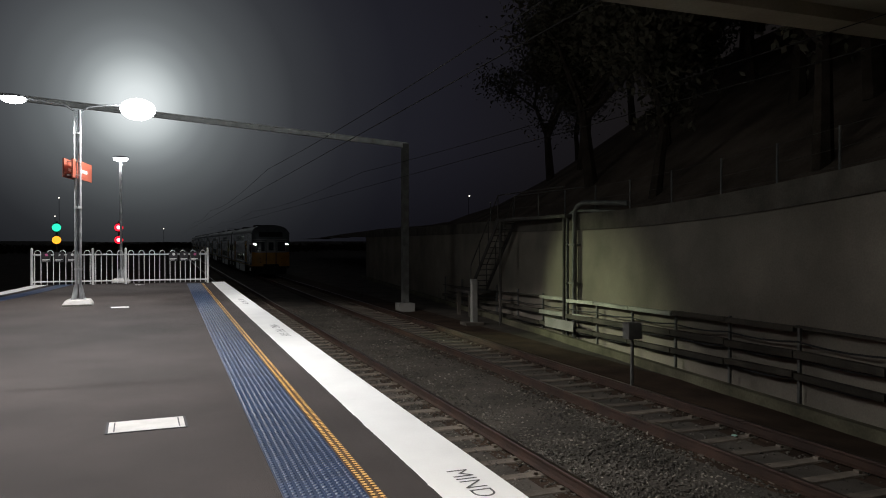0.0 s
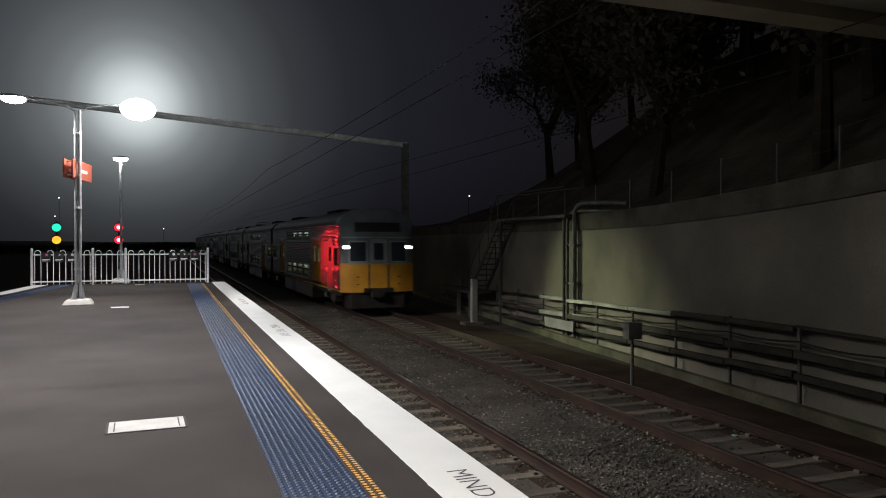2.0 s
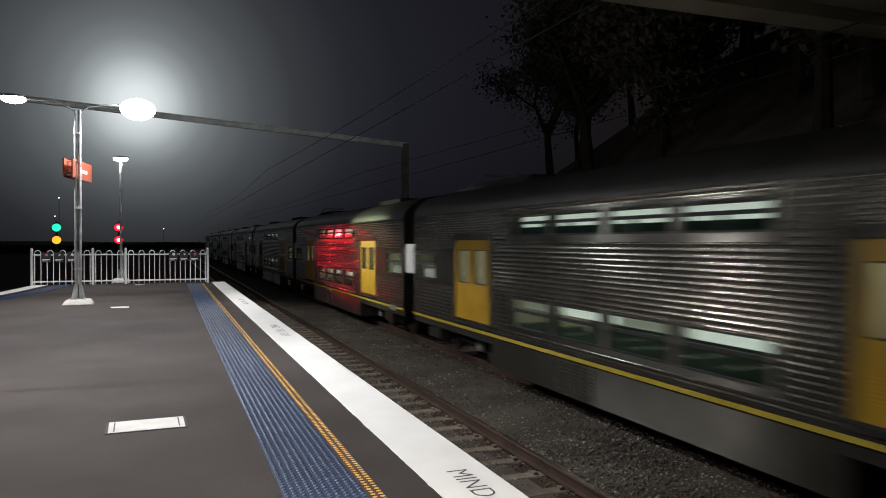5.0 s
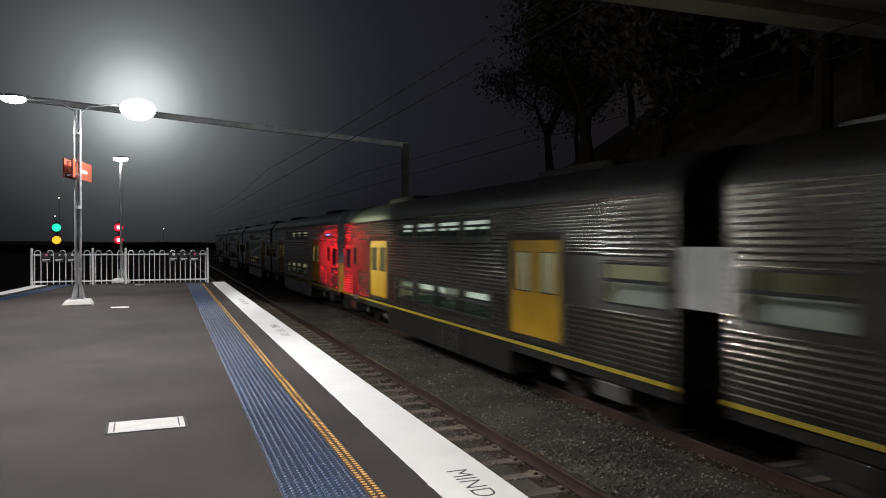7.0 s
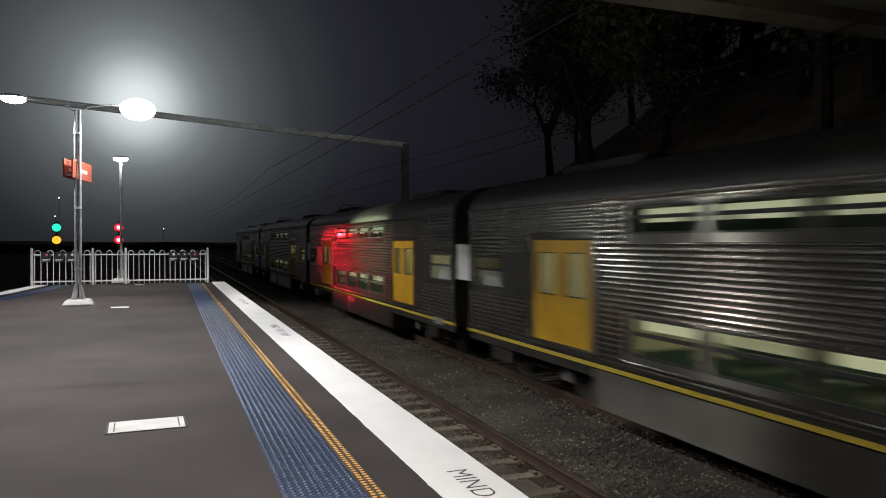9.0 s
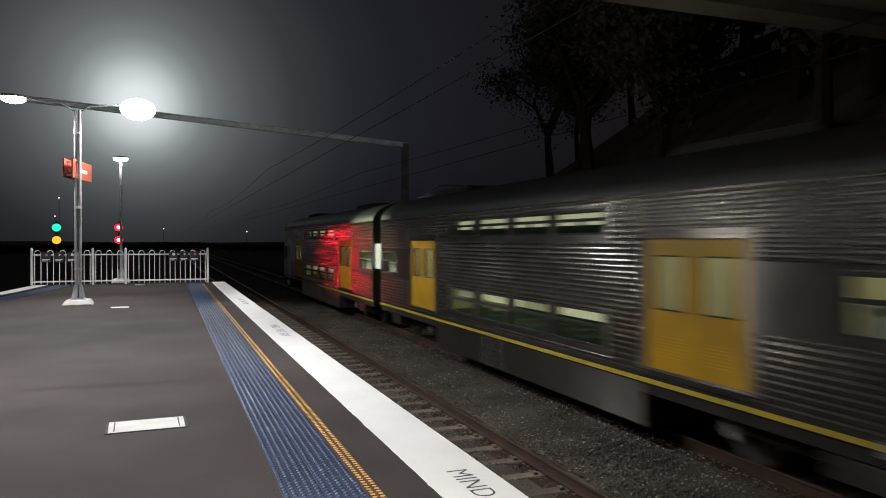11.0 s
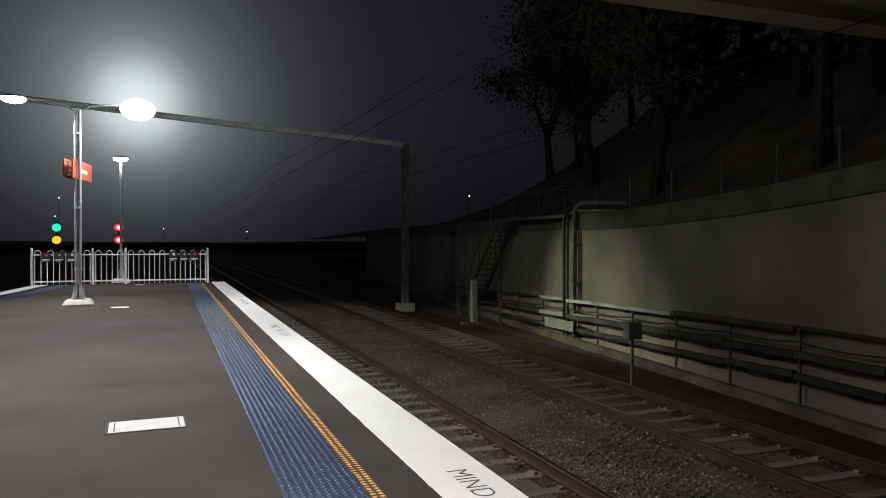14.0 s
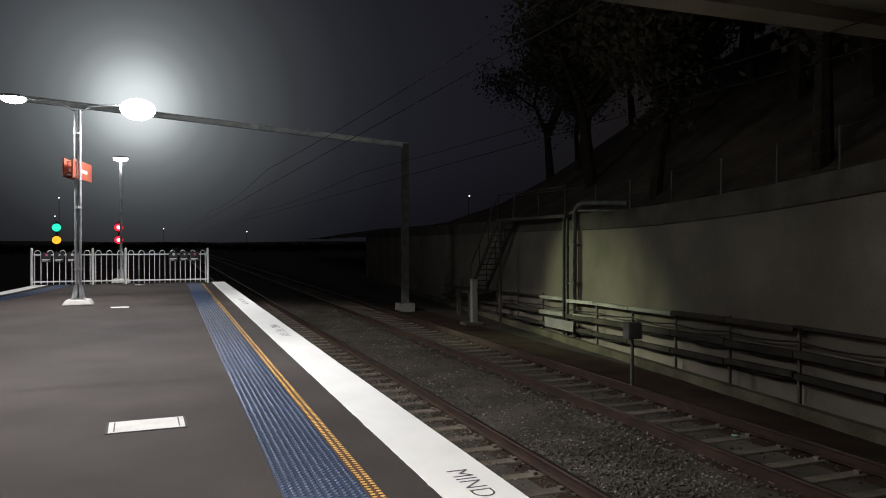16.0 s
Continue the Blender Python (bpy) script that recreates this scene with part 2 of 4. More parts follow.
PALE_PANEL = mat("pale_panel_paint", (0.23, 0.23, 0.22), 0.5, 0.2, 2, 0.15, 0.05, 24)
HEADLIGHT = glow("headlight_lens", (1.0, 0.98, 0.94), 90.0)
BLUE_LED = glow("blue_indicator", (0.02, 0.36, 0.9), 2.2)
RED_LED = glow("red_aspect", (1.0, 0.012, 0.03), 2.2)
RED_GLARE = glow("red_aspect_glare", (1.0, 0.55, 0.62), 3.0)
GREEN_LED = glow("green_aspect", (0.03, 0.85, 0.52), 1.3)
AMBER_LED = glow("amber_aspect", (1.0, 0.40, 0.03), 1.6)
HOUSE = glow("distant_light", (1.0, 0.92, 0.80), 2.5)


# ---- mesh helpers ----
def box(bm, x0, x1, y0, y1, z0, z1, bevel=0.0):
    v = [bm.verts.new((x, y, z)) for z in (z0, z1) for x, y in ((x0, y0), (x1, y0), (x1, y1), (x0, y1))]
    fs = [bm.faces.new([v[i] for i in f]) for f in ((3, 2, 1, 0), (4, 5, 6, 7), (0, 1, 5, 4), (1, 2, 6, 5), (2, 3, 7, 6), (3, 0, 4, 7))]
    if bevel:
        es = list({e for f in fs for e in f.edges})
        bmesh.ops.bevel(bm, geom=es, offset=bevel, segments=2, affect="EDGES", profile=0.6)


def tube(bm, p, q, r0, r1=None, n=12):
    p, q = Vector(p), Vector(q)
    r1 = r0 if r1 is None else r1
    m = (q - p).to_track_quat("Z", "Y").to_matrix()
    rings = []
    for c, r in ((p, r0), (q, r1)):
        rings.append([bm.verts.new(c + m @ Vector((r * math.cos(a), r * math.sin(a), 0))) for a in (2 * math.pi * i / n for i in range(n))])
    for i in range(n):
        bm.faces.new((rings[0][i], rings[0][(i + 1) % n], rings[1][(i + 1) % n], rings[1][i]))
    bm.faces.new(rings[0][::-1])
    bm.faces.new(rings[1])


def sweep(bm, pts, r, n=8):
    pts = [Vector(p) for p in pts]
    prev = None
    up = Vector((0.31, 0.17, 0.94))
    for i, p in enumerate(pts):
        d = ((pts[min(i + 1, len(pts) - 1)] - p).normalized() + (p - pts[max(i - 1, 0)]).normalized()).normalized()
        u = d.cross(up).normalized()
        w = u.cross(d)
        ring = [bm.verts.new(p + (u * math.cos(2 * math.pi * k / n) + w * math.sin(2 * math.pi * k / n)) * r) for k in range(n)]
        if prev:
            for k in range(n):
                bm.faces.new((prev[k], prev[(k + 1) % n], ring[(k + 1) % n], ring[k]))
        else:
            bm.faces.new(ring[::-1])
        prev = ring
    bm.faces.new(prev)


def extrude(bm, outline, y0, y1):
    """A closed x-z outline drawn out along y."""
    a = [bm.verts.new((x, y0, z)) for x, z in outline]
    b = [bm.verts.new((x, y1, z)) for x, z in outline]
    k = len(outline)
    for i in range(k):
        bm.faces.new((a[i], a[(i + 1) % k], b[(i + 1) % k], b[i]))
    bm.faces.new(a[::-1])
    bm.faces.new(b)


def finish(name, bm, material, smooth=None):
    me = bpy.data.meshes.new(name)
    bmesh.ops.recalc_face_normals(bm, faces=bm.faces)
    bm.to_mesh(me)
    bm.free()
    for m in material if isinstance(material, (list, tuple)) else [material]:
        me.materials.append(m)
    if smooth is not None:
        me.shade_smooth()
        me.set_sharp_from_angle(angle=radians(smooth))
    return me


def part(name, bm, material, parent, label="", smooth=None, at=None):
    ob = new(name, bm if isinstance(bm, bpy.types.Mesh) else finish(name, bm, material, smooth))
    ob.parent = parent
    if at is not None:
        ob.matrix_basis = at
    if label:
        ob["label"] = label
    return ob


def thing(name, label, category, group="", kind="", at=None):
    ob = new(name)
    ob.empty_display_size = 0.2
    if at is not None:
        ob.matrix_basis = at
    return tagged(ob, label, category, group, kind)


def structure(name, bm, material, label, category, smooth=None):
    return tagged(new(name, finish(name, bm, material, smooth)), label, category, "", "structure")


# ---- ground, tracks ----
bm = bmesh.new()
# inside the gauge the ballast lies below the sleeper tops, outside it buries their ends
RAILS = [c + q * 0.7535 for c in (TRACK_A, TRACK_B) for q in (-1, 1)]


def ballast_z(x):
    if RAILS[0] < x < RAILS[1] or RAILS[2] < x < RAILS[3]:
        return ZB - 0.008
    return ZB + 0.03 if 2.4 < x < 9.4 else ZB - 0.03


xs = [-1500, -60, -12, -6.5, -5.4, 2.2, 2.5]
for r in RAILS:
    xs += [r - 0.3, r - 0.11, r - 0.06, r + 0.06, r + 0.11, r + 0.3]
xs += [5.4, 6.0, 9.3, 9.8, 10.3, 10.8, 1500]
xs = sorted(xs)
ys = [-1500, -400, -100, -40] + [-12 + i * 1.5 for i in range(40)] + [60, 80, 120, 400, 1500]
rng = random.Random(2)
grid = [[bm.verts.new((x, y, ballast_z(x) + (rng.uniform(-0.012, 0.012) if -12 <= y < 60 else 0))) for x in xs] for y in ys]
for a, b in zip(grid, grid[1:]):
    for i in range(len(xs) - 1):
        f = bm.faces.new((a[i], a[i + 1], b[i + 1], b[i]))
        f.material_index = 1 if min(abs((xs[i] + xs[i + 1]) / 2 - r) for r in RAILS) < 0.24 or (xs[i] + xs[i + 1]) / 2 > 9.0 and xs[i] < 10.5 else 0
structure("ground", bm, [BALLAST, RUSTY_BALLAST], "dark brown gravelly railway ground at night", "ground", 60)


def stones(name, regions, seed):
    rng = np.random.default_rng(seed)
    base = np.array([(1, 0, 0), (-1, 0, 0), (0, 1, 0), (0, -1, 0), (0, 0, 1), (0, 0, -1)], float)
    tri = np.array([(0, 2, 4), (2, 1, 4), (1, 3, 4), (3, 0, 4), (2, 0, 5), (1, 2, 5), (3, 1, 5), (0, 3, 5)])
    V, F, k = [], [], 0
    for x0, x1, y0, y1, count, size in regions:
        c = np.column_stack((rng.uniform(x0, x1, count), rng.uniform(y0, y1, count), np.full(count, ZB - 0.02)))
        c[:, 2] = [ballast_z(x) for x in c[:, 0]] + rng.uniform(-0.012, 0.008, count)
        s = size * rng.uniform(0.55, 1.5, (count, 1, 1))
        v = base[None] * s * rng.uniform(0.6, 1.25, (count, 6, 1)) * np.array([1, 1, 0.75])
        a = rng.uniform(0, 6.3, count)
        ca, sa = np.cos(a)[:, None], np.sin(a)[:, None]
        tilt = rng.uniform(-0.7, 0.7, (count, 1))
        x, y, z = v[..., 0] * ca - v[..., 1] * sa, v[..., 0] * sa + v[..., 1] * ca, v[..., 2]
        y, z = y * np.cos(tilt) - z * np.sin(tilt), y * np.sin(tilt) + z * np.cos(tilt)
        V.append((np.stack((x, y, z), -1) + c[:, None]).reshape(-1, 3))
        F.append((tri[None] + (np.arange(count) * 6)[:, None, None] + k).reshape(-1, 3))
        k += count * 6
    me = bpy.data.meshes.new(name)
    me.from_pydata(np.concatenate(V).tolist(), [], np.concatenate(F).tolist())
    me.materials.append(STONE)
    return tagged(new(name, me), "grey-brown crushed stone ballast between the rails", "ballast", "", "stuff")


stones("ballast", [(2.3, 7.2, 3.5, 14, 13000, 0.026), (2.3, 7.2, 14, 34, 16000, 0.028), (7.2, 9.2, 6, 26, 1500, 0.030), (4.7, 6.9, 3.5, 12, 5000, 0.024)], 4)


def rail_profile(x, s=1.0):
    return [(x + dx, ZR + dz) for dx, dz in ((-0.036, -0.012), (-0.028, 0), (0.028, 0), (0.036, -0.012), (0.034, -0.04), (0.010, -0.052), (0.010, -0.135),
                                             (0.066, -0.150), (0.066, -0.162), (-0.066, -0.162), (-0.066, -0.150), (-0.010, -0.135), (-0.010, -0.052), (-0.034, -0.04))]


def sleeper_mesh():
    b = bmesh.new()
    extrude(b, [(-0.10, -0.18), (0.10, -0.18), (0.105, -0.02), (0.09, 0.0), (-0.09, 0.0), (-0.105, -0.02)], -1.2, 1.2)
    for yy in (-0.7175, 0.7175):
        for s in (-1, 1):
            box(b, -0.045, 0.045, yy + s * 0.095 - 0.03, yy + s * 0.095 + 0.03, -0.01, 0.035)
    bmesh.ops.rotate(b, verts=b.verts, cent=(0, 0, 0), matrix=Matrix.Rotation(radians(90), 3, "Z"))
    return finish("sleeper", b, SLEEPER)


SLEEPER_MESH = sleeper_mesh()
for nm, cx, off in (("track_near", TRACK_A, 0.18), ("track_far", TRACK_B, 0.0)):
    tr = thing(nm, "rusty railway track on concrete sleepers in stone ballast", "railway track", "", "structure", pose(0, 0, 0))
    for s in (-1, 1):
        b = bmesh.new()
        extrude(b, rail_profile(cx + s * 0.7535), -320, 420)
        bmesh.ops.recalc_face_normals(b, faces=b.faces)
        for f in b.faces:
            f.material_index = 1 if (f.normal.z > 0.7 and f.calc_center_median().z > ZR - 0.02) else 0
        part("rail", b, [RUST, RAILHEAD], tr, "rust-brown steel rail")
    rng = random.Random(5)
    for i in range(105):
        y = -6 + off + i * 0.655
        part("sleeper", SLEEPER_MESH, None, tr, at=pose(cx + rng.uniform(-0.02, 0.02), y + rng.uniform(-0.012, 0.012), ZB + 0.012, 0, 0, rng.uniform(-0.8, 0.8)))

# ---- platform ----
LEFT_EDGE = [(-7.4, -60), (-7.4, 10), (-6.2, 22), (-5.35, 28.3), (-4.95, PLAT_END)]
plat = thing("platform", "asphalt island railway platform with white painted edges", "platform", "", "structure")


def prism(bm, pts, z0, z1):
    a = [bm.verts.new((x, y, z0)) for x, y in pts]
    b = [bm.verts.new((x, y, z1)) for x, y in pts]
    k = len(pts)
    for i in range(k):
        bm.faces.new((a[i], a[(i + 1) % k], b[(i + 1) % k], b[i]))
    bm.faces.new(a[::-1])
    bm.faces.new(b)


b = bmesh.new()
prism(b, [(2.18, -60), (2.18, PLAT_END - 0.05)] + [(x + 0.08, y - (0.05 if y == PLAT_END else 0)) for x, y in LEFT_EDGE[::-1]], ZB - 0.1, -0.09)
part("platform_base", b, PLATFORM_FACE, plat, "dark stained masonry platform face")
b = bmesh.new()
prism(b, [(1.722, -60), (1.722, PLAT_END)] + [(x + 0.5, y) for x, y in LEFT_EDGE[::-1]], -0.089, 0.0)
part("asphalt_surface", b, ASPHALT, plat, "worn dark grey asphalt with stains")
rng = random.Random(8)
yy = -12.0
while yy < PLAT_END - 0.05:
    ln = min(1.8, PLAT_END - yy)
    b = bmesh.new()
    box(b, 1.725, 2.262 + rng.uniform(-0.004, 0.004), yy + 0.0005, yy + ln - 0.0005, -0.13, 0.005 + rng.uniform(0, 0.0008), 0.003)
    part("coping_slab", b, WHITE_PAINT, plat, "white painted concrete edge slab")
    yy += ln
for (xa, ya), (xb, yb) in zip(LEFT_EDGE, LEFT_EDGE[1:]):
    b = bmesh.new()
    prism(b, [(xa, ya), (xb, yb), (xb + 0.497, yb), (xa + 0.497, ya)], -0.13, 0.004)
    part("coping_slab", b, WHITE_PAINT, plat)
    if ya > 9:
        b = bmesh.new()
        prism(b, [(xa + 0.85, ya), (xb + 0.85, yb), (xb + 1.4, yb), (xa + 1.4, ya)], 0.0005, 0.006)
        part("tactile_strip", b, BLUE_TILE, plat)

# uneven lap of paint along the coping's inner edge
rng = random.Random(31)
b = bmesh.new()
prev = None
y = -6.0
while y < PLAT_END - 0.3:
    w = max(0.0, 0.002 + rng.gauss(0.002, 0.003))
    row = [b.verts.new((1.728, y, 0.0025)), b.verts.new((1.722 - w, y, 0.0025))]
    if prev:
        b.faces.new((prev[0], prev[1], row[1], row[0]))
    prev = row
    y += rng.uniform(0.03, 0.11)
part("paint_lap", b, WHITE_PAINT, plat, "ragged edge of white paint")

# tactile paving: rows of small studs on tiles
STUD = 0.0547


def stud(bm, x, y, z, top=0.62, r=0.0155, h=0.006, n=8):
    lo = [bm.verts.new((x + r * 1.25 * math.cos(2 * math.pi * i / n), y + r * 1.25 * math.sin(2 * math.pi * i / n), z)) for i in range(n)]
    hi = [bm.verts.new((x + r * top * math.cos(2 * math.pi * i / n), y + r * top * math.sin(2 * math.pi * i / n), z + h)) for i in range(n)]
    for i in range(n):
        bm.faces.new((lo[i], lo[(i + 1) % n], hi[(i + 1) % n], hi[i]))
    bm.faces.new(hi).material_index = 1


def tile_mesh(cols, rows, material, top):
    b = bmesh.new()
    box(b, 0.0015, cols * STUD - 0.0015, 0.0015, rows * STUD - 0.0015, -0.004, 0.005)
    for i in range(cols):
        for j in range(rows):
            stud(b, (i + 0.5) * STUD, (j + 0.5) * STUD, 0.005, top)
    return finish("tactile_tile", b, material)


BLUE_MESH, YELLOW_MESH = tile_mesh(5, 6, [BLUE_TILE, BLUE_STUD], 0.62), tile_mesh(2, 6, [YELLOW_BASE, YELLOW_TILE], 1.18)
ROW = 6 * STUD
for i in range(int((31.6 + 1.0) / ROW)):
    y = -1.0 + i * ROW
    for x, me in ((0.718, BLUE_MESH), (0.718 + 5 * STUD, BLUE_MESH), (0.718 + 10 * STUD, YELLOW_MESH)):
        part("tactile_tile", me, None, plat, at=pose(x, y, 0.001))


def lettering(body, x, y, size, parent, ink):
    cu = bpy.data.curves.new("lettering", "FONT")
    cu.offset = -0.0035
    cu.body, cu.size, cu.extrude, cu.align_x, cu.align_y = body, size, 0.0006, "LEFT", "BOTTOM"
    tmp = new("tmp_text", cu)
    me = bpy.data.meshes.new_from_object(tmp.evaluated_get(bpy.context.evaluated_depsgraph_get()))
    bpy.data.objects.remove(tmp)
    me.materials.clear()
    me.materials.append(ink)
    ob = new("lettering", me)
    ob.parent = parent
    ob.matrix_basis = pose(x, y, 0.0085, 0, 0, -90)
    ob["label"] = "black stencilled warning lettering" if ink is INK else "worn grey warning lettering"
    return ob


for y in (5.08, 15.3, 22.6):
    lettering("MIND   THE   GAP", 1.885, y, 0.242, plat, INK if y < 10 else WORN_INK)


def pit_lid(x, y, w, d, rot, material=LID):
    t = thing("pit_lid", "pale rectangular service pit lid set flush in asphalt", "pit lid", at=pose(x, y, 0.001, 0, 0, rot))
    b = bmesh.new()
    box(b, -w / 2, w / 2, -d / 2, d / 2, -0.01, 0.006, 0.003)
    part("lid", b, material, t)
    b = bmesh.new()
    for x0, x1, y0, y1 in ((-w / 2 - 0.022, w / 2 + 0.022, -d / 2 - 0.022, -d / 2 - 0.003), (-w / 2 - 0.022, w / 2 + 0.022, d / 2 + 0.003, d / 2 + 0.022),
                           (-w / 2 - 0.022, -w / 2 - 0.003, -d / 2, d / 2), (w / 2 + 0.003, w / 2 + 0.022, -d / 2, d / 2)):
        box(b, x0, x1, y0, y1, -0.01, 0.004)
    part("rim", b, BLACK, t, "black cast rim")
    for s in (-1, 1):
        b = bmesh.new()
        box(b, s * (w / 2 - 0.05) - 0.006, s * (w / 2 - 0.05) + 0.006, -d / 2 + 0.03, d / 2 - 0.03, 0.0055, 0.0075)
        part("seam", b, INK, t)
    return t


pit_lid(-0.19, 7.37, 0.66, 0.42, 2)
pit_lid(-1.18, 20.78, 0.42, 0.42, 5)
pit_lid(-1.05, 31.3, 0.35, 0.3, 0)


# ---- platform lamps ----
def plinth(t):
    b = bmesh.new()
    n = 4
    def ring(r, z):
        return [b.verts.new((r * math.cos(math.pi / 4 + i * math.pi / 2), r * math.sin(math.pi / 4 + i * math.pi / 2), z)) for i in range(n)]
    rs = [ring(0.50, 0.0), ring(0.50, 0.05), ring(0.40, 0.16), ring(0.36, 0.17)]
    for p, q in zip(rs, rs[1:]):
        for i in range(n):
            b.faces.new((p[i], p[(i + 1) % n], q[(i + 1) % n], q[i]))
    b.faces.new(rs[-1])
    b.faces.new(rs[0][::-1])
    part("plinth", b, LID, t, "pale cast plinth")
    b = bmesh.new()
    for k in range(4):
        a = k * math.pi / 2 + math.pi / 4
        c, s = math.cos(a), math.sin(a)
        v = [b.verts.new((c * r - s * w, s * r + c * w, z)) for w in (-0.012, 0.012) for r, z in ((0.06, 0.17), (0.22, 0.17), (0.12, 0.55), (0.06, 0.55))]
        for f in ((0, 1, 2, 3), (7, 6, 5, 4), (0, 4, 5, 1), (1, 5, 6, 2), (2, 6, 7, 3), (3, 7, 4, 0)):
            b.faces.new([v[i] for i in f])
    box(b, -0.2, 0.2, -0.2, 0.2, 0.165, 0.185)
    part("base_bracket", b, GALV, t, "flared steel foot")


def luminaire(t, x, z, hot):
    b = bmesh.new()
    bmesh.ops.create_uvsphere(b, u_segments=20, v_segments=8, radius=1.0, matrix=Matrix.Diagonal((0.33, 0.33, 0.09, 1)))
    for v in b.verts:
        v.co.z = max(v.co.z, 0.0)
        v.co += Vector((x, 0, z + 0.02))
    head = part("head", b, GALV, t, "flat round lamp head", 40)
    b = bmesh.new()
    # hot lens made oversized and brighter to stand in for its glare
    bmesh.ops.create_uvsphere(b, u_segments=24, v_segments=12, radius=1.0, matrix=Matrix.Translation((x, 0, z - (0.1 if hot else 0.02))) @ Matrix.Diagonal((0.46, 0.46, 0.30, 1) if hot else (0.29, 0.29, 0.11, 1)))
    lens = part("lens", b, FLOOD if hot else LAMP_SOFT, head, "glowing white lens", 60)
    lens.visible_shadow = False


def platform_lamp(y, twin, x=-1.84):
    x = POLE_X if twin else x
    t = thing("platform_lamp", "tall galvanised platform lamp with " + ("two glowing heads on arms" if twin else "one glowing head"), "lamp post", "platform lamps", at=pose(x, y, 0))
    plinth(t)
    for s in (-1, 1) if twin else (0,):
        b = bmesh.new()
        tube(b, (s * 0.05, 0, 0.17), (s * 0.05, 0, 5.25 if twin else 5.1), 0.040 if twin else 0.055, n=14)
        part("pole", b, GALV, t, "slim galvanised tube", 40)
    if twin:
        for z in (0.95, 2.6, 4.6):
            b = bmesh.new()
            tube(b, (0, 0, z), (0, 0, z + 0.05), 0.102, n=16)
            part("clamp", b, GALV, t)
        for s in (-1, 1):
            b = bmesh.new()
            sweep(b, [(s * 0.055, 0, 5.2), (s * 0.3, 0, 5.36), (s * 0.8, 0, 5.44), (s * 1.4, 0, 5.48)], 0.025)
            part("arm", b, GALV, t, "thin curved arm", 40)
            luminaire(t, s * 1.5, 5.46, s > 0)
    else:
        luminaire(t, 0, 5.2, False)
    return t


for y in TWIN_Y:
    platform_lamp(y, True)
platform_lamp(SINGLE_Y, False)
# post for the unseen lamp, kept just outside the view
platform_lamp(20.0, False, -4.6)


def name_sign(x, y):
    t = thing("station_sign", "pair of orange station name boards fixed to a lamp pole", "sign", at=pose(x, y, 0))
    for xa, ya, xb, yb in ((-0.10, -0.25, 0.19, 1.60), (-0.31, -0.25, -0.13, 0.85)):
        u = Vector((xb - xa, yb - ya, 0))
        m = Matrix.Translation(((xa + xb) / 2, (ya + yb) / 2, 3.67)) @ pose(0, 0, 0, 0, 0, math.degrees(math.atan2(u.y, u.x)))
        w = u.length / 2
        b = bmesh.new()
        box(b, -w, w, -0.02, 0.02, -0.25, 0.25, 0.008)
        bmesh.ops.transform(b, matrix=m, verts=b.verts)
        p = part("panel", b, SIGN_ORANGE, t, "orange enamelled panel")
        b = bmesh.new()
        box(b, -w * 0.35, w * 0.45, -0.026, -0.0205, -0.06, 0.02)
        bmesh.ops.transform(b, matrix=m, verts=b.verts)
        part("lettering_bar", b, SIGN_WHITE, p)
    for z in (3.5, 3.85):
        b = bmesh.new()
        box(b, -0.26, 0.06, -0.03, 0.03, z - 0.015, z + 0.015)
        part("bracket", b, GALV, t)


name_sign(POLE_X, TWIN_Y[1] - 0.08)


# ---- end fence ----
def fence(posts, y):
    t = thing("platform_end_fence", "white loop-top steel fence across the platform end", "fence")
    for x in posts:
        b = bmesh.new()
        tube(b, (x, y, 0), (x, y, 1.42), 0.05, n=12)
        tube(b, (x, y, 1.42), (x, y, 1.47), 0.055, 0.02, n=12)
        part("post", b, FENCE_WHITE, t, smooth=40)
    for x0, x1 in zip(posts, posts[1:]):
        for z in (1.20, 0.15):
            b = bmesh.new()
            box(b, x0 + 0.05, x1 - 0.05, y - 0.02, y + 0.02, z - 0.028, z + 0.028, 0.006)
            part("rail", b, FENCE_WHITE, t)
        n = max(3, round((x1 - x0) / 0.205))
        n += n % 2
        step = (x1 - x0 - 0.2) / (n - 1)
        for i in range(0, n, 2):
            xa, xb = x0 + 0.1 + i * step, x0 + 0.1 + (i + 1) * step
            b = bmesh.new()
            r, zt = (xb - xa) / 2, 1.25
            pts = [(xa, y, 0.03), (xa, y, zt)] + [((xa + xb) / 2 - r * math.cos(a), y, zt + r * 1.15 * math.sin(a)) for a in (math.pi * k / 6 for k in range(1, 6))] + [(xb, y, zt), (xb, y, 0.03)]
            sweep(b, pts, 0.016, 6)
            part("loop_bar", b, FENCE_WHITE, t, smooth=60)
    return t


FENCE_Y = 32.1
POSTS = [-4.95, -2.80, -1.60, 1.56]
fence(POSTS, FENCE_Y)


def fence_sign(x, disc):
    t = thing("warning_sign", "small dark warning sign hooked on the white fence", "sign", "fence warning signs", at=pose(x, FENCE_Y - 0.045, 0))
    b = bmesh.new()
    box(b, -0.17, 0.17, -0.006, 0.006, 0.92, 1.30, 0.005)
    part("plate", b, SIGN_DARK, t)
    b = bmesh.new()
    tube(b, (0.02, -0.007, 1.20), (0.02, -0.010, 1.20), 0.055, n=18 if disc != "tri" else 3)
    part("pictogram", b, SIGN_PINK if disc == "pink" else SIGN_WHITE, t)
    b = bmesh.new()
    box(b, -0.13, 0.13, -0.010, -0.007, 1.00, 1.03)
    box(b, -0.13, 0.06, -0.010, -0.007, 0.955, 0.98)
    part("lettering_bar", b, SIGN_WHITE, t)


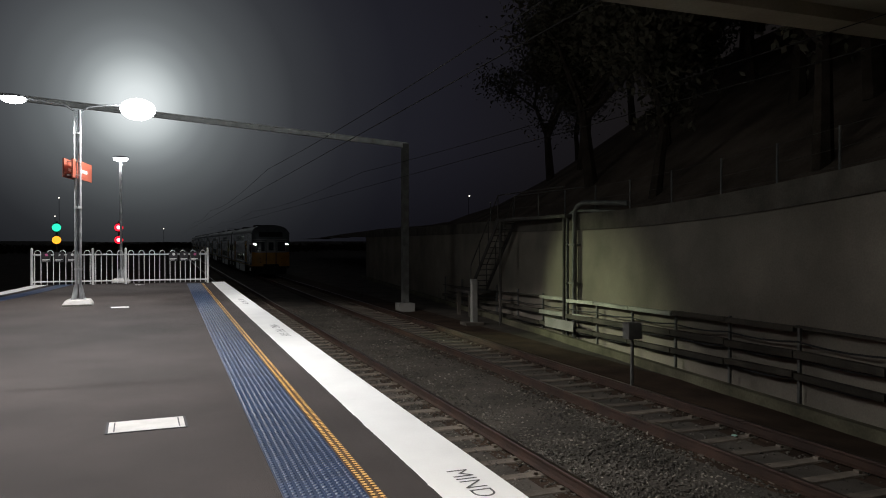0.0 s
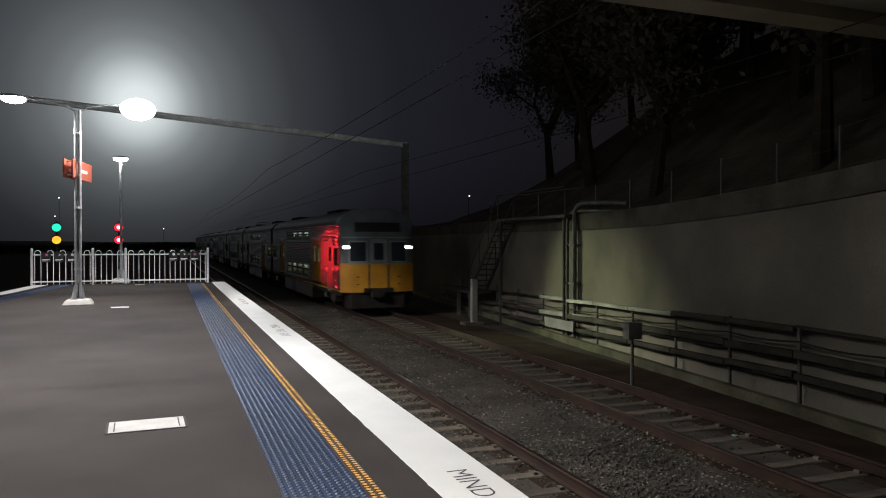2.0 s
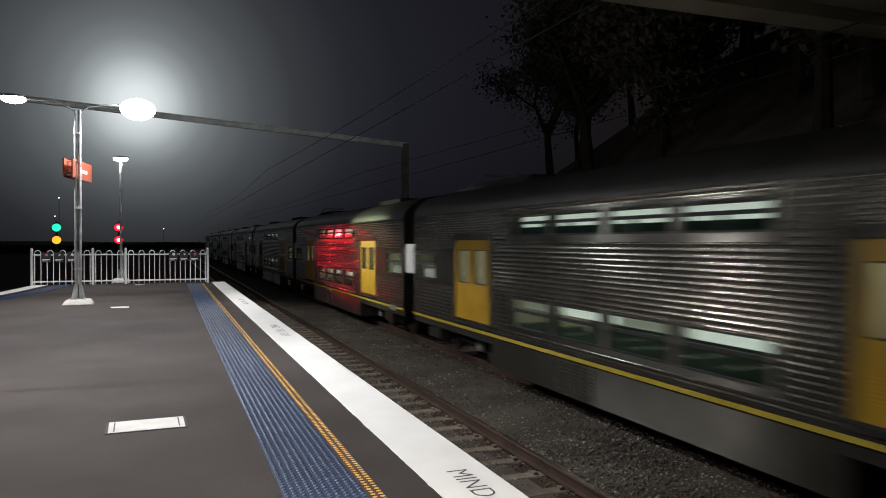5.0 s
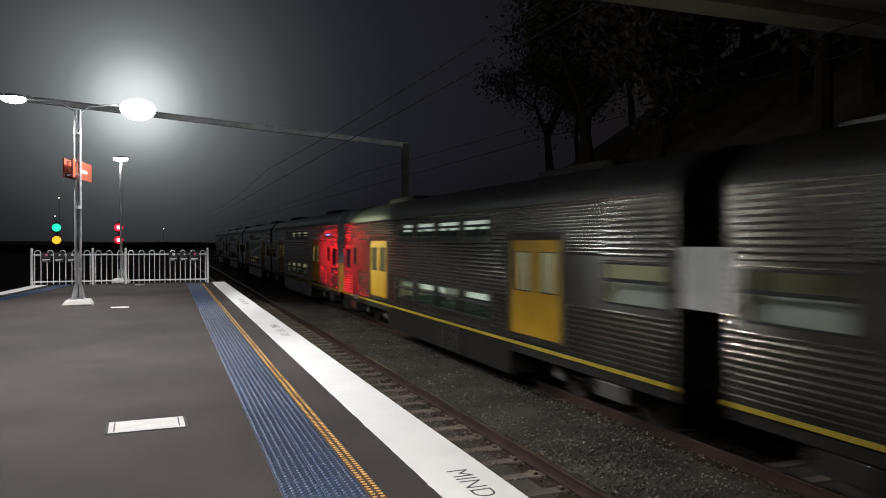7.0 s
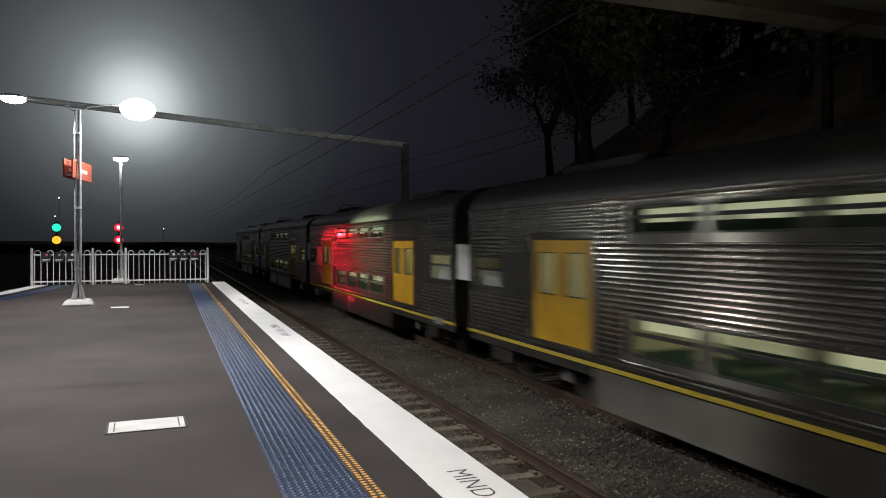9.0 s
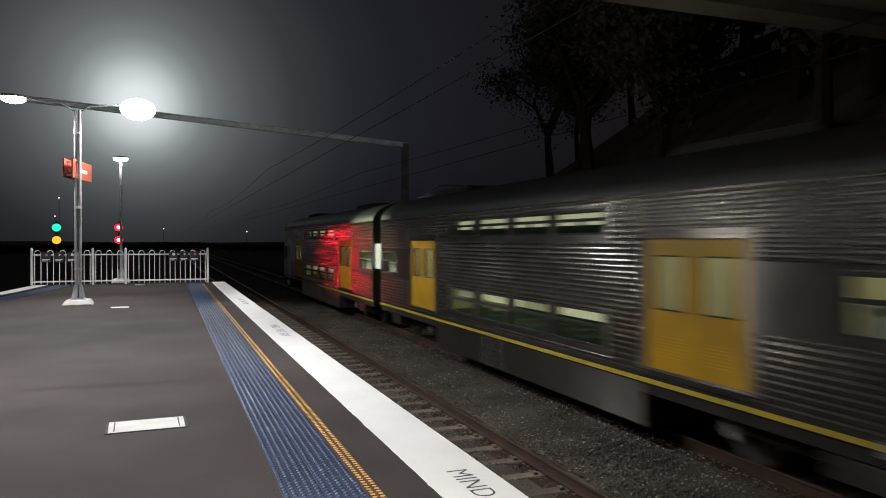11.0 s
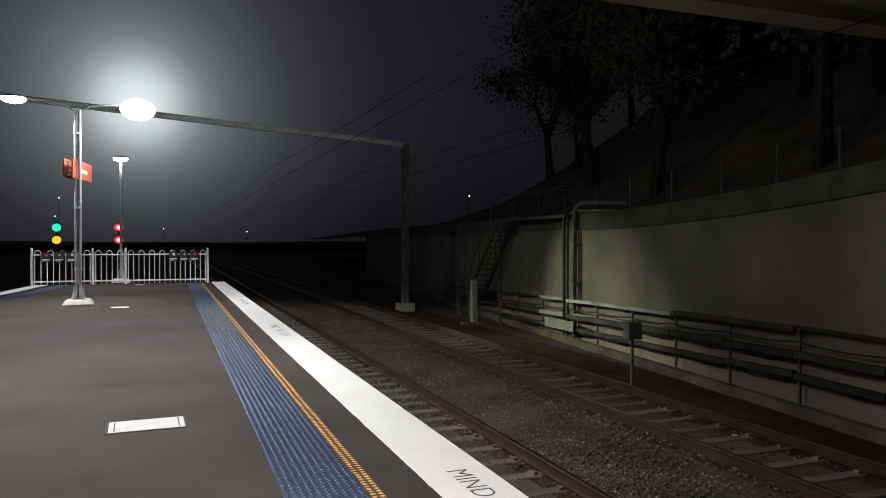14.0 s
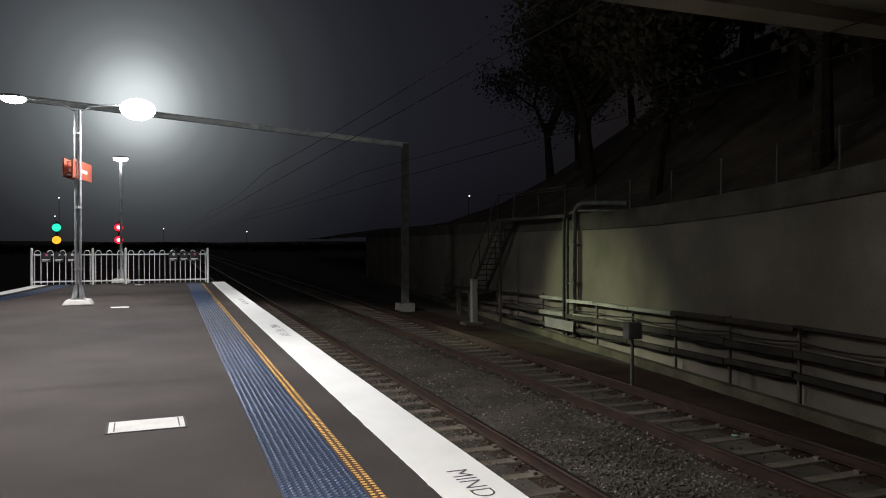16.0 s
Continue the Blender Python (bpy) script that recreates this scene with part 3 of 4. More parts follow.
for x, d in ((-4.45, "pink"), (-4.0, "tri"), (-3.55, "disc"), (0.20, "disc"), (0.62, "tri"), (1.03, "pink")):
    fence_sign(x, d)


# ---- signals beyond the platform ----
def signal(x, zs, mats, name_label):
    t = thing("railway_signal", name_label, "railway signal", "signals", at=pose(x, SIGNAL_Y, 0))
    b = bmesh.new()
    tube(b, (0, 0.25, ZB - 0.05), (0, 0.25, zs[0] + 0.6), 0.09, n=10)
    part("post", b, GALV_DULL, t, smooth=40)
    for z, m in zip(zs, mats):
        b = bmesh.new()
        box(b, -0.30, 0.30, -0.02, 0.2, z - 0.42, z + 0.42, 0.06)
        head = part("signal_head", b, BLACK, t)
        b = bmesh.new()
        # lens oversized for the aspect's halo, core pale for its overexposed centre
        bmesh.ops.create_uvsphere(b, u_segments=18, v_segments=10, radius=1.0, matrix=Matrix.Translation((0, -0.06, z)) @ Matrix.Diagonal((0.40, 0.12, 0.38, 1)))
        part("lens", b, m, head, "lit signal lens", 60)
        if m is RED_LED:
            b = bmesh.new()
            bmesh.ops.create_uvsphere(b, u_segments=14, v_segments=8, radius=1.0, matrix=Matrix.Translation((0, -0.16, z)) @ Matrix.Diagonal((0.2, 0.05, 0.18, 1)))
            part("lens_glare", b, RED_GLARE, head, "", 60)


signal(-4.55, (3.11, 1.88), (RED_LED, RED_LED), "railway signal post showing two red lights")
signal(-10.05, (3.07, 1.87), (GREEN_LED, AMBER_LED), "railway signal post showing green over amber lights")

# ---- cutting wall ----
WY0, WY1 = -60.0, 62.0


def coping_z(y):
    return 2.08 + 0.0042 * max(0.0, 19.0 - max(y, -3)) ** 2 if y < 19 else 2.08


def wall_strip(bm, off0, off1, zlo, zhi, ys):
    """A strip that follows the wall's line, between two offsets behind its face."""
    prev = None
    for y in ys:
        x, lo, hi = wall_x(y), zlo(y), zhi(y)
        ring = [bm.verts.new((x + o, y, z)) for o, z in ((off0, lo), (off0, hi), (off1, hi), (off1, lo))]
        if prev:
            for i in range(4):
                bm.faces.new((prev[i], prev[(i + 1) % 4], ring[(i + 1) % 4], ring[i]))
        else:
            bm.faces.new(ring[::-1])
        prev = ring
    bm.faces.new(prev)


ysw = [WY0 + i * (WY1 - WY0) / 60 for i in range(61)]
b = bmesh.new()
wall_strip(b, 0.0, 0.5, lambda y: ZB - 0.1, coping_z, ysw)
structure("wall_east", b, WALL, "tall rendered concrete retaining wall beside the tracks", "retaining wall")
b = bmesh.new()
wall_strip(b, -0.06, 0.56, coping_z, lambda y: coping_z(y) + 0.5, ysw)
structure("wall_coping", b, OLD_CONCRETE, "rough stained concrete parapet on the retaining wall", "parapet")
b = bmesh.new()
wall_strip(b, -0.56, -0.38, lambda y: ZB - 0.1, lambda y: ZB + 0.17, ysw)
structure("kerb_wall", b, KERB, "low mossy concrete kerb along the wall foot", "kerb")

# bank behind the wall; assumed slope, steepened to hide the sky from the camera
def bank_z(c, y):
    steep = 0.14 + 0.58 * min(1.0, max(0.0, (58 - y) / 26))
    return coping_z(y) + 0.1 + max(0.0, min(c, 24) - 1.5) * steep


b = bmesh.new()
rng = random.Random(3)
cols = [0.5, 2, 5, 9, 15, 30, 80, 400]
rows = []
for y in [-60 + i * 6 for i in range(36)]:
    rows.append([b.verts.new((wall_x(y) + c, y, bank_z(c, y) + rng.uniform(-0.2, 0.2) * (c > 1))) for c in cols])
for p, q in zip(rows, rows[1:]):
    for i in range(len(cols) - 1):
        b.faces.new((p[i], p[i + 1], q[i + 1], q[i]))
structure("bank", b, SOIL, "dark earth bank above the retaining wall", "bank", 60)


def mesh_fence():
    t = thing("boundary_fence", "thin galvanised post and wire fence on the wall top", "fence")
    ys = [5.4, 6.8, 8.2, 9.68, 11.27, 13.04, 15.0, 17.04, 19.1, 21.3, 23.6, 26.2, 29.0]
    for y in ys:
        b = bmesh.new()
        z = coping_z(y) + 0.5
        tube(b, (wall_x(y) + 0.25, y, z - 0.03), (wall_x(y) + 0.25, y, z + 0.85), 0.024, n=8)
        part("post", b, GALV_DULL, t, smooth=40)
    for h in (0.12, 0.45, 0.82):
        b = bmesh.new()
        sweep(b, [(wall_x(y) + 0.25, y, coping_z(y) + 0.5 + h) for y in ys], 0.004, 5)
        part("wire", b, DIM_STEEL, t)


mesh_fence()


def cable_route():
    """Steel cable ladder on posts along the wall foot."""
    t = thing("cable_route", "weathered steel cable troughs on posts along the wall", "cable route")
    def px(y):
        return wall_x(y) - 0.17
    ys = [4.0, 6.1, 8.2, 10.2, 12.2, 14.2, 16.2, 18.2, 20.2, 22.2, 24.6, 27, 29.5, 32, 35]
    for y in ys:
        b = bmesh.new()
        box(b, px(y) - 0.03, px(y) + 0.03, y - 0.03, y + 0.03, ZB + 0.1, 0.16 if y < 13 else 0.02 if y < 17 else -0.06, 0.005)
        part("post", b, GALV_DULL, t)
    rng = random.Random(11)
    def top(y):
        return 0.19 - 0.026 * max(0, y - 10)
    for lvl, dz, h, w in (("upper", 0.0, 0.10, 0.12), ("middle", -0.46, 0.13, 0.14), ("lower", -0.86, 0.11, 0.14)):
        for ya, yb in zip(ys, ys[1:]):
            b = bmesh.new()
            za, zb = top(ya) + dz + rng.uniform(-0.02, 0.02), top(yb) + dz + rng.uniform(-0.02, 0.02)
            if lvl == "upper" and (ya < 9 or ya > 20.5):
                h2 = 0.035
            else:
                h2 = h
            v = []
            for y, z in ((ya + 0.02, za), (yb - 0.02, zb)):
                v.append([b.verts.new((px(y) + o - 0.03, y, z + q)) for o, q in ((-w, -h2), (-w, 0), (-0.01, 0), (-0.01, -h2))])
            for i in range(4):
                b.faces.new((v[0][i], v[0][(i + 1) % 4], v[1][(i + 1) % 4], v[1][i]))
            b.faces.new(v[0][::-1])
            b.faces.new(v[1])
            # lamp patch put into the colour: paler troughs between y 14 and 22
            part("trough", b, TROUGH_LIT if lvl == "upper" and 14 < ya < 22 or lvl == "middle" and 19 < ya < 22 else TROUGH, t)
    # sagging cables under the ladders
    for dz, r in ((-0.60, 0.02), (-0.98, 0.025), (-0.30, 0.018)):
        b = bmesh.new()
        pts = []
        for ya, yb in zip(ys, ys[1:]):
            for k in range(5):
                y = ya + (yb - ya) * k / 5
                pts.append((px(y) - 0.06, y, top(y) + dz - 0.05 * math.sin(math.pi * k / 5)))
        sweep(b, pts, r, 6)
        part("cable", b, RUBBER, t, "black sagging cable")
    # loose ramp board and bent bracket where the route steps down
    b = bmesh.new()
    prism(b, [(px(18.6) - 0.2, 16.4), (px(18.6) - 0.05, 19.6), (px(18.6) + 0.02, 19.6), (px(18.6) - 0.05, 16.4)], -0.56, -0.50)
    part("tray", b, TROUGH_LIT, t, "pale loose tray")
    b = bmesh.new()
    box(b, px(19.2) - 0.24, px(19.2) - 0.2, 19.3, 21.1, -1.04, -0.73, 0.01)
    part("cover_board", b, CONCRETE, t, "pale cover board")


cable_route()


def trackside_box():
    t = thing("trackside_box", "grey metal equipment box on a thin post", "equipment box", at=pose(9.25, 13.1, 0))
    b = bmesh.new()
    tube(b, (0, 0, ZB - 0.05), (0, 0, -0.28), 0.035, n=10)
    part("post", b, GALV_DULL, t, smooth=40)
    b = bmesh.new()
    box(b, -0.16, 0.16, -0.12, 0.12, -0.35, 0.0, 0.012)
    case = part("case", b, GALV_DULL, t)
    b = bmesh.new()
    box(b, -0.13, 0.13, -0.128, -0.122, -0.32, -0.03)
    part("door", b, GALV_DULL, case)


trackside_box()


def wall_pipe():
    t = thing("bent_pipe", "pair of grey conduits bending over the wall top", "pipe")
    y0 = 19.75
    x = wall_x(y0) - 0.16
    for dy, r, zt in ((0.0, 0.075, 2.80), (0.42, 0.05, 2.58)):
        b = bmesh.new()
        y = y0 + dy
        pts = [(x, y, ZB), (x, y, zt - 0.25)] + [(x + 0.02 * k, y - 0.45 * (1 - math.cos(a)) - 0.0, zt - 0.25 + 0.35 * math.sin(a)) for k, a in enumerate((0.4, 0.8, 1.2, 1.57))]
        pts += [(x + 0.15, y - 1.6, zt + 0.05), (x + 0.3, y - 2.4, zt + 0.0)]
        sweep(b, pts, r, 12)
        part("conduit", b, GALV_DULL, t, smooth=50)
    b = bmesh.new()
    tube(b, (x + 0.03, y0 + 0.75, -0.3), (x + 0.03, y0 + 0.75, 0.75), 0.02, n=8)
    part("drain", b, BLACK, t, "thin black downpipe")
    for z in (0.4, 1.6):
        b = bmesh.new()
        box(b, x - 0.09, x + 0.16, y0 - 0.12, y0 + 0.5, z, z + 0.05)
        part("bracket", b, GALV_DULL, t)


wall_pipe()


def stair_tower():
    """Maintenance stair up the wall, with a landing."""
    t = thing("maintenance_stair", "dark steel maintenance stair up to a landing", "stairs")
    y0, y1 = 27.5, 24.9
    z0, z1 = -0.35, 2.35
    xw = wall_x(25) - 0.15
    n = 12
    for x in (xw - 0.75, xw - 0.05):
        b = bmesh.new()
        v = [b.verts.new((x + w, y, z + h)) for w in (-0.02, 0.02) for y, z, h in ((y0, z0, 0), (y1, z1, 0), (y1, z1, 0.24), (y0, z0, 0.24))]
        for f in ((0, 1, 2, 3), (7, 6, 5, 4), (0, 4, 5, 1), (1, 5, 6, 2), (2, 6, 7, 3), (3, 7, 4, 0)):
            b.faces.new([v[i] for i in f])
        part("stringer", b, DIM_STEEL, t)
        b = bmesh.new()
        sweep(b, [(x, y0, z0 + 1.1), (x, y1, z1 + 1.1), (x, y1 - 4.9, z1 + 1.1)], 0.022)
        for k in range(4):
            y, z = y0 + (y1 - y0) * k / 3, z0 + (z1 - z0) * k / 3
            tube(b, (x, y, z), (x, y, z + 1.1), 0.02, n=8)
        part("handrail", b, DIM_STEEL, t)
    for i in range(n):
        b = bmesh.new()
        y, z = y0 + (y1 - y0) * (i + 0.5) / n, z0 + (z1 - z0) * (i + 0.5) / n
        box(b, xw - 0.73, xw - 0.07, y - 0.12, y + 0.12, z + 0.14, z + 0.17)
        part("tread", b, DIM_STEEL, t)
    b = bmesh.new()
    box(b, xw - 0.8, xw + 0.5, y1 - 5.0, y1 + 0.1, z1 + 0.12, z1 + 0.22)
    part("landing", b, DIM_STEEL, t)
    b = bmesh.new()
    box(b, xw - 0.85, xw + 0.05, y0 - 0.2, y0 + 1.6, z0 - 0.05, z0 + 0.05)
    part("lower_landing", b, DIM_STEEL, t)
    for y in (y0 + 0.1, y0 + 1.4):
        b = bmesh.new()
        box(b, xw - 0.8, xw - 0.66, y - 0.07, y + 0.07, ZB - 0.05, z0)
        part("leg", b, OLD_CONCRETE, t)
    for y in (y1 - 0.1, y1 - 4.8):
        b = bmesh.new()
        tube(b, (xw - 0.7, y, ZB - 0.05), (xw - 0.7, y, z1 + 0.12), 0.05, n=10)
        part("leg", b, DIM_STEEL, t)


stair_tower()


def bollard(x, y):
    t = thing("concrete_post", "short square concrete post beside the track", "post", at=pose(x, y, ZB - 0.05))
    b = bmesh.new()
    box(b, -0.11, 0.11, -0.11, 0.11, 0, 1.72, 0.02)
    part("shaft", b, CONCRETE, t)
    b = bmesh.new()
    box(b, -0.45, 0.3, -0.3, 0.3, 0, 0.12, 0.02)
    part("footing", b, OLD_CONCRETE, t)


bollard(10.75, 25.2)


# ---- overhead wiring ----
def mast(y, reach=-9.4):
    t = thing("overhead_mast", "steel overhead wiring portal, its girder coloured as lamplit", "mast")
    x = 9.95
    b = bmesh.new()
    prism(b, [(x + p, y + q) for p, q in ((-0.14, -0.14), (0.14, -0.14), (0.14, -0.12), (0.012, -0.12), (0.012, 0.12), (0.14, 0.12),
                                          (0.14, 0.14), (-0.14, 0.14), (-0.14, 0.12), (-0.012, 0.12), (-0.012, -0.12), (-0.14, -0.12))], ZB, 6.1)
    part("column", b, GALV_DULL, t, "grey steel column")
    b = bmesh.new()
    box(b, x - 0.36, x + 0.36, y - 0.36, y + 0.36, ZB - 0.05, ZB + 0.34, 0.03)
    part("footing", b, CONCRETE, t, "pale concrete footing")
    b = bmesh.new()
    drop = 0.070 * (x + 0.1 - reach)
    for dz, h, w in ((0.09, 0.02, 0.11), (0.0, 0.09, 0.012), (-0.09, 0.02, 0.11)):
        v = [b.verts.new((xx, y + dy, 6.03 + zz + dz + dh)) for xx, zz in ((x + 0.1, 0.0), (reach, drop)) for dy, dh in ((-w, -h), (w, -h), (w, h), (-w, h))]
        for f in ((0, 1, 5, 4), (1, 2, 6, 5), (2, 3, 7, 6), (3, 0, 4, 7), (0, 3, 2, 1), (4, 5, 6, 7)):
            b.faces.new([v[i] for i in f])
    for i in range(1, 12):
        a = i / 12
        xm, zm = x + 0.1 + (reach - x - 0.1) * a, 6.03 + drop * a
        box(b, xm - 0.012, xm + 0.012, y - 0.10, y + 0.10, zm - 0.08, zm + 0.08)
    part("beam", b, LIT_GIRDER, t, "steel girder, lamp light put into its pale colour")
    b = bmesh.new()
    box(b, reach - 0.15, reach + 0.15, y - 0.14, y + 0.14, ZB, 7.4)
    part("column", b, GALV_DULL, t)


mast(31.2)


def wires(cx, zc, zm):
    t = thing("overhead_wire", "dark overhead contact and catenary wires", "wire", "overhead wires")
    b = bmesh.new()
    tube(b, (cx, -120, zc), (cx, 300, zc), 0.008, n=6)
    part("contact_wire", b, DARK_WIRE, t)
    b = bmesh.new()
    pts = [(cx, y, zm - 0.35 * math.sin(math.pi * ((y - 31.2) % 44) / 44)) for y in range(-57, 160, 4)]
    sweep(b, pts, 0.008, 5)
    part("catenary_wire", b, DARK_WIRE, t)


wires(TRACK_A, 4.06, 4.75)
wires(TRACK_B, 4.06, 4.75)

# ---- road bridge over the near end ----
b = bmesh.new()
box(b, -14, 24, -14, 8.15, 5.0, 5.9)
for y in (7.6, 3.6, -0.4, -4.4, -8.4, -12.4):
    box(b, -14, 24, y, y + 0.5, 4.82, 5.02)
structure("bridge_deck", b, SOFFIT, "dim concrete road bridge soffit over the tracks", "bridge")
b = bmesh.new()
box(b, -9.6, -8.4, -14, 8, ZB - 0.1, 4.9)
structure("bridge_pier", b, SOFFIT, "concrete bridge pier beyond the platform", "bridge pier")
# unseen housings added for the assumed bridge lamps
for x, y in ((0.6, 1.8), (-1.9, -4.0), (0.9, -8.0)):
    t = thing("bridge_light", "assumed bulkhead light under the bridge deck", "ceiling light", "bridge lights", at=pose(x, y, 5.0))
    b = bmesh.new()
    box(b, -0.6, 0.6, -0.09, 0.09, -0.04, 0.0, 0.01)
    part("housing", b, GALV, t)
    b = bmesh.new()
    box(b, -0.56, 0.56, -0.06, 0.06, -0.06, -0.04)
    part("diffuser", b, LAMP_SOFT, t, "glowing diffuser").visible_shadow = False


# ---- trees on the bank and along the line ----
def tree_meshes(seed, h):
    rng = random.Random(seed)
    b = bmesh.new()
    tips = []
    def limb(p, d, ln, r, depth):
        q = p + d * ln
        tube(b, p, q, r, r * 0.62, 7)
        if depth == 0:
            tips.append(q)
            return
        for k in range(3):
            nd = (d + Vector((rng.uniform(-1, 1), rng.uniform(-1, 1), rng.uniform(-0.25, 0.7))) * 0.75).normalized()
            limb(p + d * ln * rng.uniform(0.7, 1.0), nd, ln * rng.uniform(0.6, 0.85), r * 0.55, depth - 1)
        tips.append(q)
    limb(Vector((0, 0, 0)), Vector((rng.uniform(-0.1, 0.1), rng.uniform(-0.1, 0.1), 1)).normalized(), h * 0.36, h * 0.028, 3)
    trunk = finish("trunk", b, BARK, 50)
    V, F = [], []
    for tip in tips:
        n = rng.randint(190, 250)
        rad = h * rng.uniform(0.06, 0.12)
        for _ in range(n):
            c = tip + Vector((rng.gauss(0, 1), rng.gauss(0, 1), rng.gauss(0, 0.7))) * rad * 0.7
            u = Vector((rng.uniform(-1, 1), rng.uniform(-1, 1), rng.uniform(-1, 1))).normalized()
            w = u.orthogonal().normalized()
            s = rng.uniform(0.07, 0.15)
            k = len(V)
            V += [c - u * s, c + w * s * 0.45, c + u * s, c - w * s * 0.45]
            F.append((k, k + 1, k + 2, k + 3))
    me = bpy.data.meshes.new("crown")
    me.from_pydata([tuple(v) for v in V], [], F)
    me.materials.append(LEAF)
    return trunk, me


TREES = [tree_meshes(21, 8.0), tree_meshes(22, 10.5), tree_meshes(23, 7.0)]
rng = random.Random(17)
for i, (x, y) in enumerate([(15.5, 9), (17.5, 14), (15, 20), (18.5, 24), (20, 36), (23, 18), (24, 30), (21, 9), (27, 12), (29, 22), (31, 33), (21, 27), (14.5, 13), (19, 31), (17, 10.5), (26, 43), (34, 40), (28, 36), (34, 28), (22, 23), (26, 25), (24, 34), (19, 18), (25, 21), (30, 27), (33, 34), (22, 14), (27, 29), (17, 27), (36, 38), (31, 19)]):
    tk, cr = TREES[i % 3]
    z = bank_z(x - wall_x(y), y) if x > wall_x(y) and y < 62 else ZB - 0.1
    s = rng.uniform(0.85, 1.2)
    t = thing("tree", "dark leafy tree above the railway cutting at night", "tree", "trees", at=pose(x, y, z - 0.15, 0, 0, rng.uniform(0, 360)) @ Matrix.Diagonal((s, s, s, 1)))
    part("trunk", tk, None, t)
    part("crown", cr, None, t)

# dark wooded ridge in the distance
b = bmesh.new()
rng = random.Random(29)
prev = None
for i in range(97):
    a = 2 * math.pi * i / 96
    r = 330
    h = 2.0 + 0.5 * math.sin(a * 3 + 1) + 0.3 * math.sin(a * 11) + rng.uniform(-0.3, 0.3)
    row = [b.verts.new((r * math.cos(a), r * math.sin(a), z)) for r, z in ((r - 40, ZB - 1), (r, h * 0.8), (r + 30, h), (r + 90, ZB - 1))]
    if prev:
        for k in range(3):
            b.faces.new((prev[k], prev[k + 1], row[k + 1], row[k]))
    prev = row
structure("backdrop_ridge", b, LEAF, "dark wooded ridge on the night horizon", "ridge", 60)

# far woods that break the ridge's outline
rng = np.random.default_rng(31)
V, F = [], []
for i in range(220):
    a = rng.uniform(radians(55), radians(128))
    r = rng.uniform(190, 285)
    top, spread = rng.uniform(1.8, 3.4) * r / 250, rng.uniform(2.5, 5.5)
    n = 190
    c = rng.uniform(-1, 1, (n, 3)) * (spread, spread, top * rng.uniform(0.3, 0.42)) * np.sqrt(rng.uniform(0, 1, (n, 1))) + (r * math.cos(a), r * math.sin(a), top * 0.55 + ZB)
    u = rng.normal(0, 1, (n, 3))
    u /= np.linalg.norm(u, axis=1)[:, None]
    w = np.cross(u, rng.normal(0, 1, (n, 3)))
    w /= np.linalg.norm(w, axis=1)[:, None]
    q = rng.uniform(0.2, 0.5, (n, 1))
    k = len(V)
    V += np.stack((c - u * q, c + w * q * 0.6, c + u * q, c - w * q * 0.6), 1).reshape(-1, 3).tolist()
    F += [(k + 4 * j, k + 4 * j + 1, k + 4 * j + 2, k + 4 * j + 3) for j in range(n)]
me = bpy.data.meshes.new("far_woods")
me.from_pydata(V, [], F)
me.materials.append(LEAF)
tagged(new("far_woods", me), "dark uneven line of far trees at night", "woods", "", "stuff")

# far lamps
for x, y, z in ((-13.7, 110, 7.6), (-14.2, 110, 5.1), (-0.6, 120, 3.7), (11.8, 120, 3.3), (37.7, 90, 7.8), (35.2, 50, 8.6), (-30, 110, 12.5)):
    t = thing("distant_lamp", "tiny far street light on a thin post", "street lamp", "distant lamps", at=pose(x, y, 0))
    b = bmesh.new()
    tube(b, (0, 0.2, ZB - 0.1), (0, 0.2, z + 0.1), 0.03, n=6)
    part("post", b, BLACK, t)
    b = bmesh.new()
    bmesh.ops.create_uvsphere(b, u_segments=10, v_segments=6, radius=0.085, matrix=Matrix.Translation((0, 0, z)))
    part("bulb", b, HOUSE, t, "glowing bulb", 60)

# litter between the far rails
t = thing("litter", "scrap of pale plastic lying between rails", "litter", at=pose(8.34, 9.1, ZB + 0.03, 8, 5, 30))
b = bmesh.new()
box(b, -0.06, 0.06, -0.035, 0.035, 0, 0.012, 0.004)
part("scrap", b, mat("pale_green_plastic", (0.45, 0.75, 0.62), 0.4, 0, 8, 0.1, 0.0, 40), t)


# ---- double-deck train ----
HALF_W, HALF_L, END_L = 1.52, 10.36, 9.5
Z_SILL, Z_GUT = 0.93, 3.54
DOORS = [(-6.40, -4.44), (4.44, 6.40)]
DOOR_Z = (1.10, 2.92)
DECK_WIN = [(-3.38, -1.78), (-1.56, -0.08), (0.14, 1.62), (1.84, 3.36)]
UPPER_Z, LOWER_Z = (3.00, 3.42), (1.20, 1.78)
END_WIN_Z = (1.92, 2.57)


def cells(y0, y1, z0, z1, holes):
    """Solid rectangles of a panel with holes in it."""
    ys = sorted({y0, y1, *[h[0] for h in holes], *[h[1] for h in holes]})
    out = []
    for a, b in zip(ys, ys[1:]):
        mid, z = (a + b) / 2, z0
        for h in sorted((h for h in holes if h[0] < mid < h[1]), key=lambda h: h[2]):
            if h[2] > z:
                out.append((a, b, z, h[2]))
            z = h[3]
        if z < z1:
            out.append((a, b, z, z1))
    return out


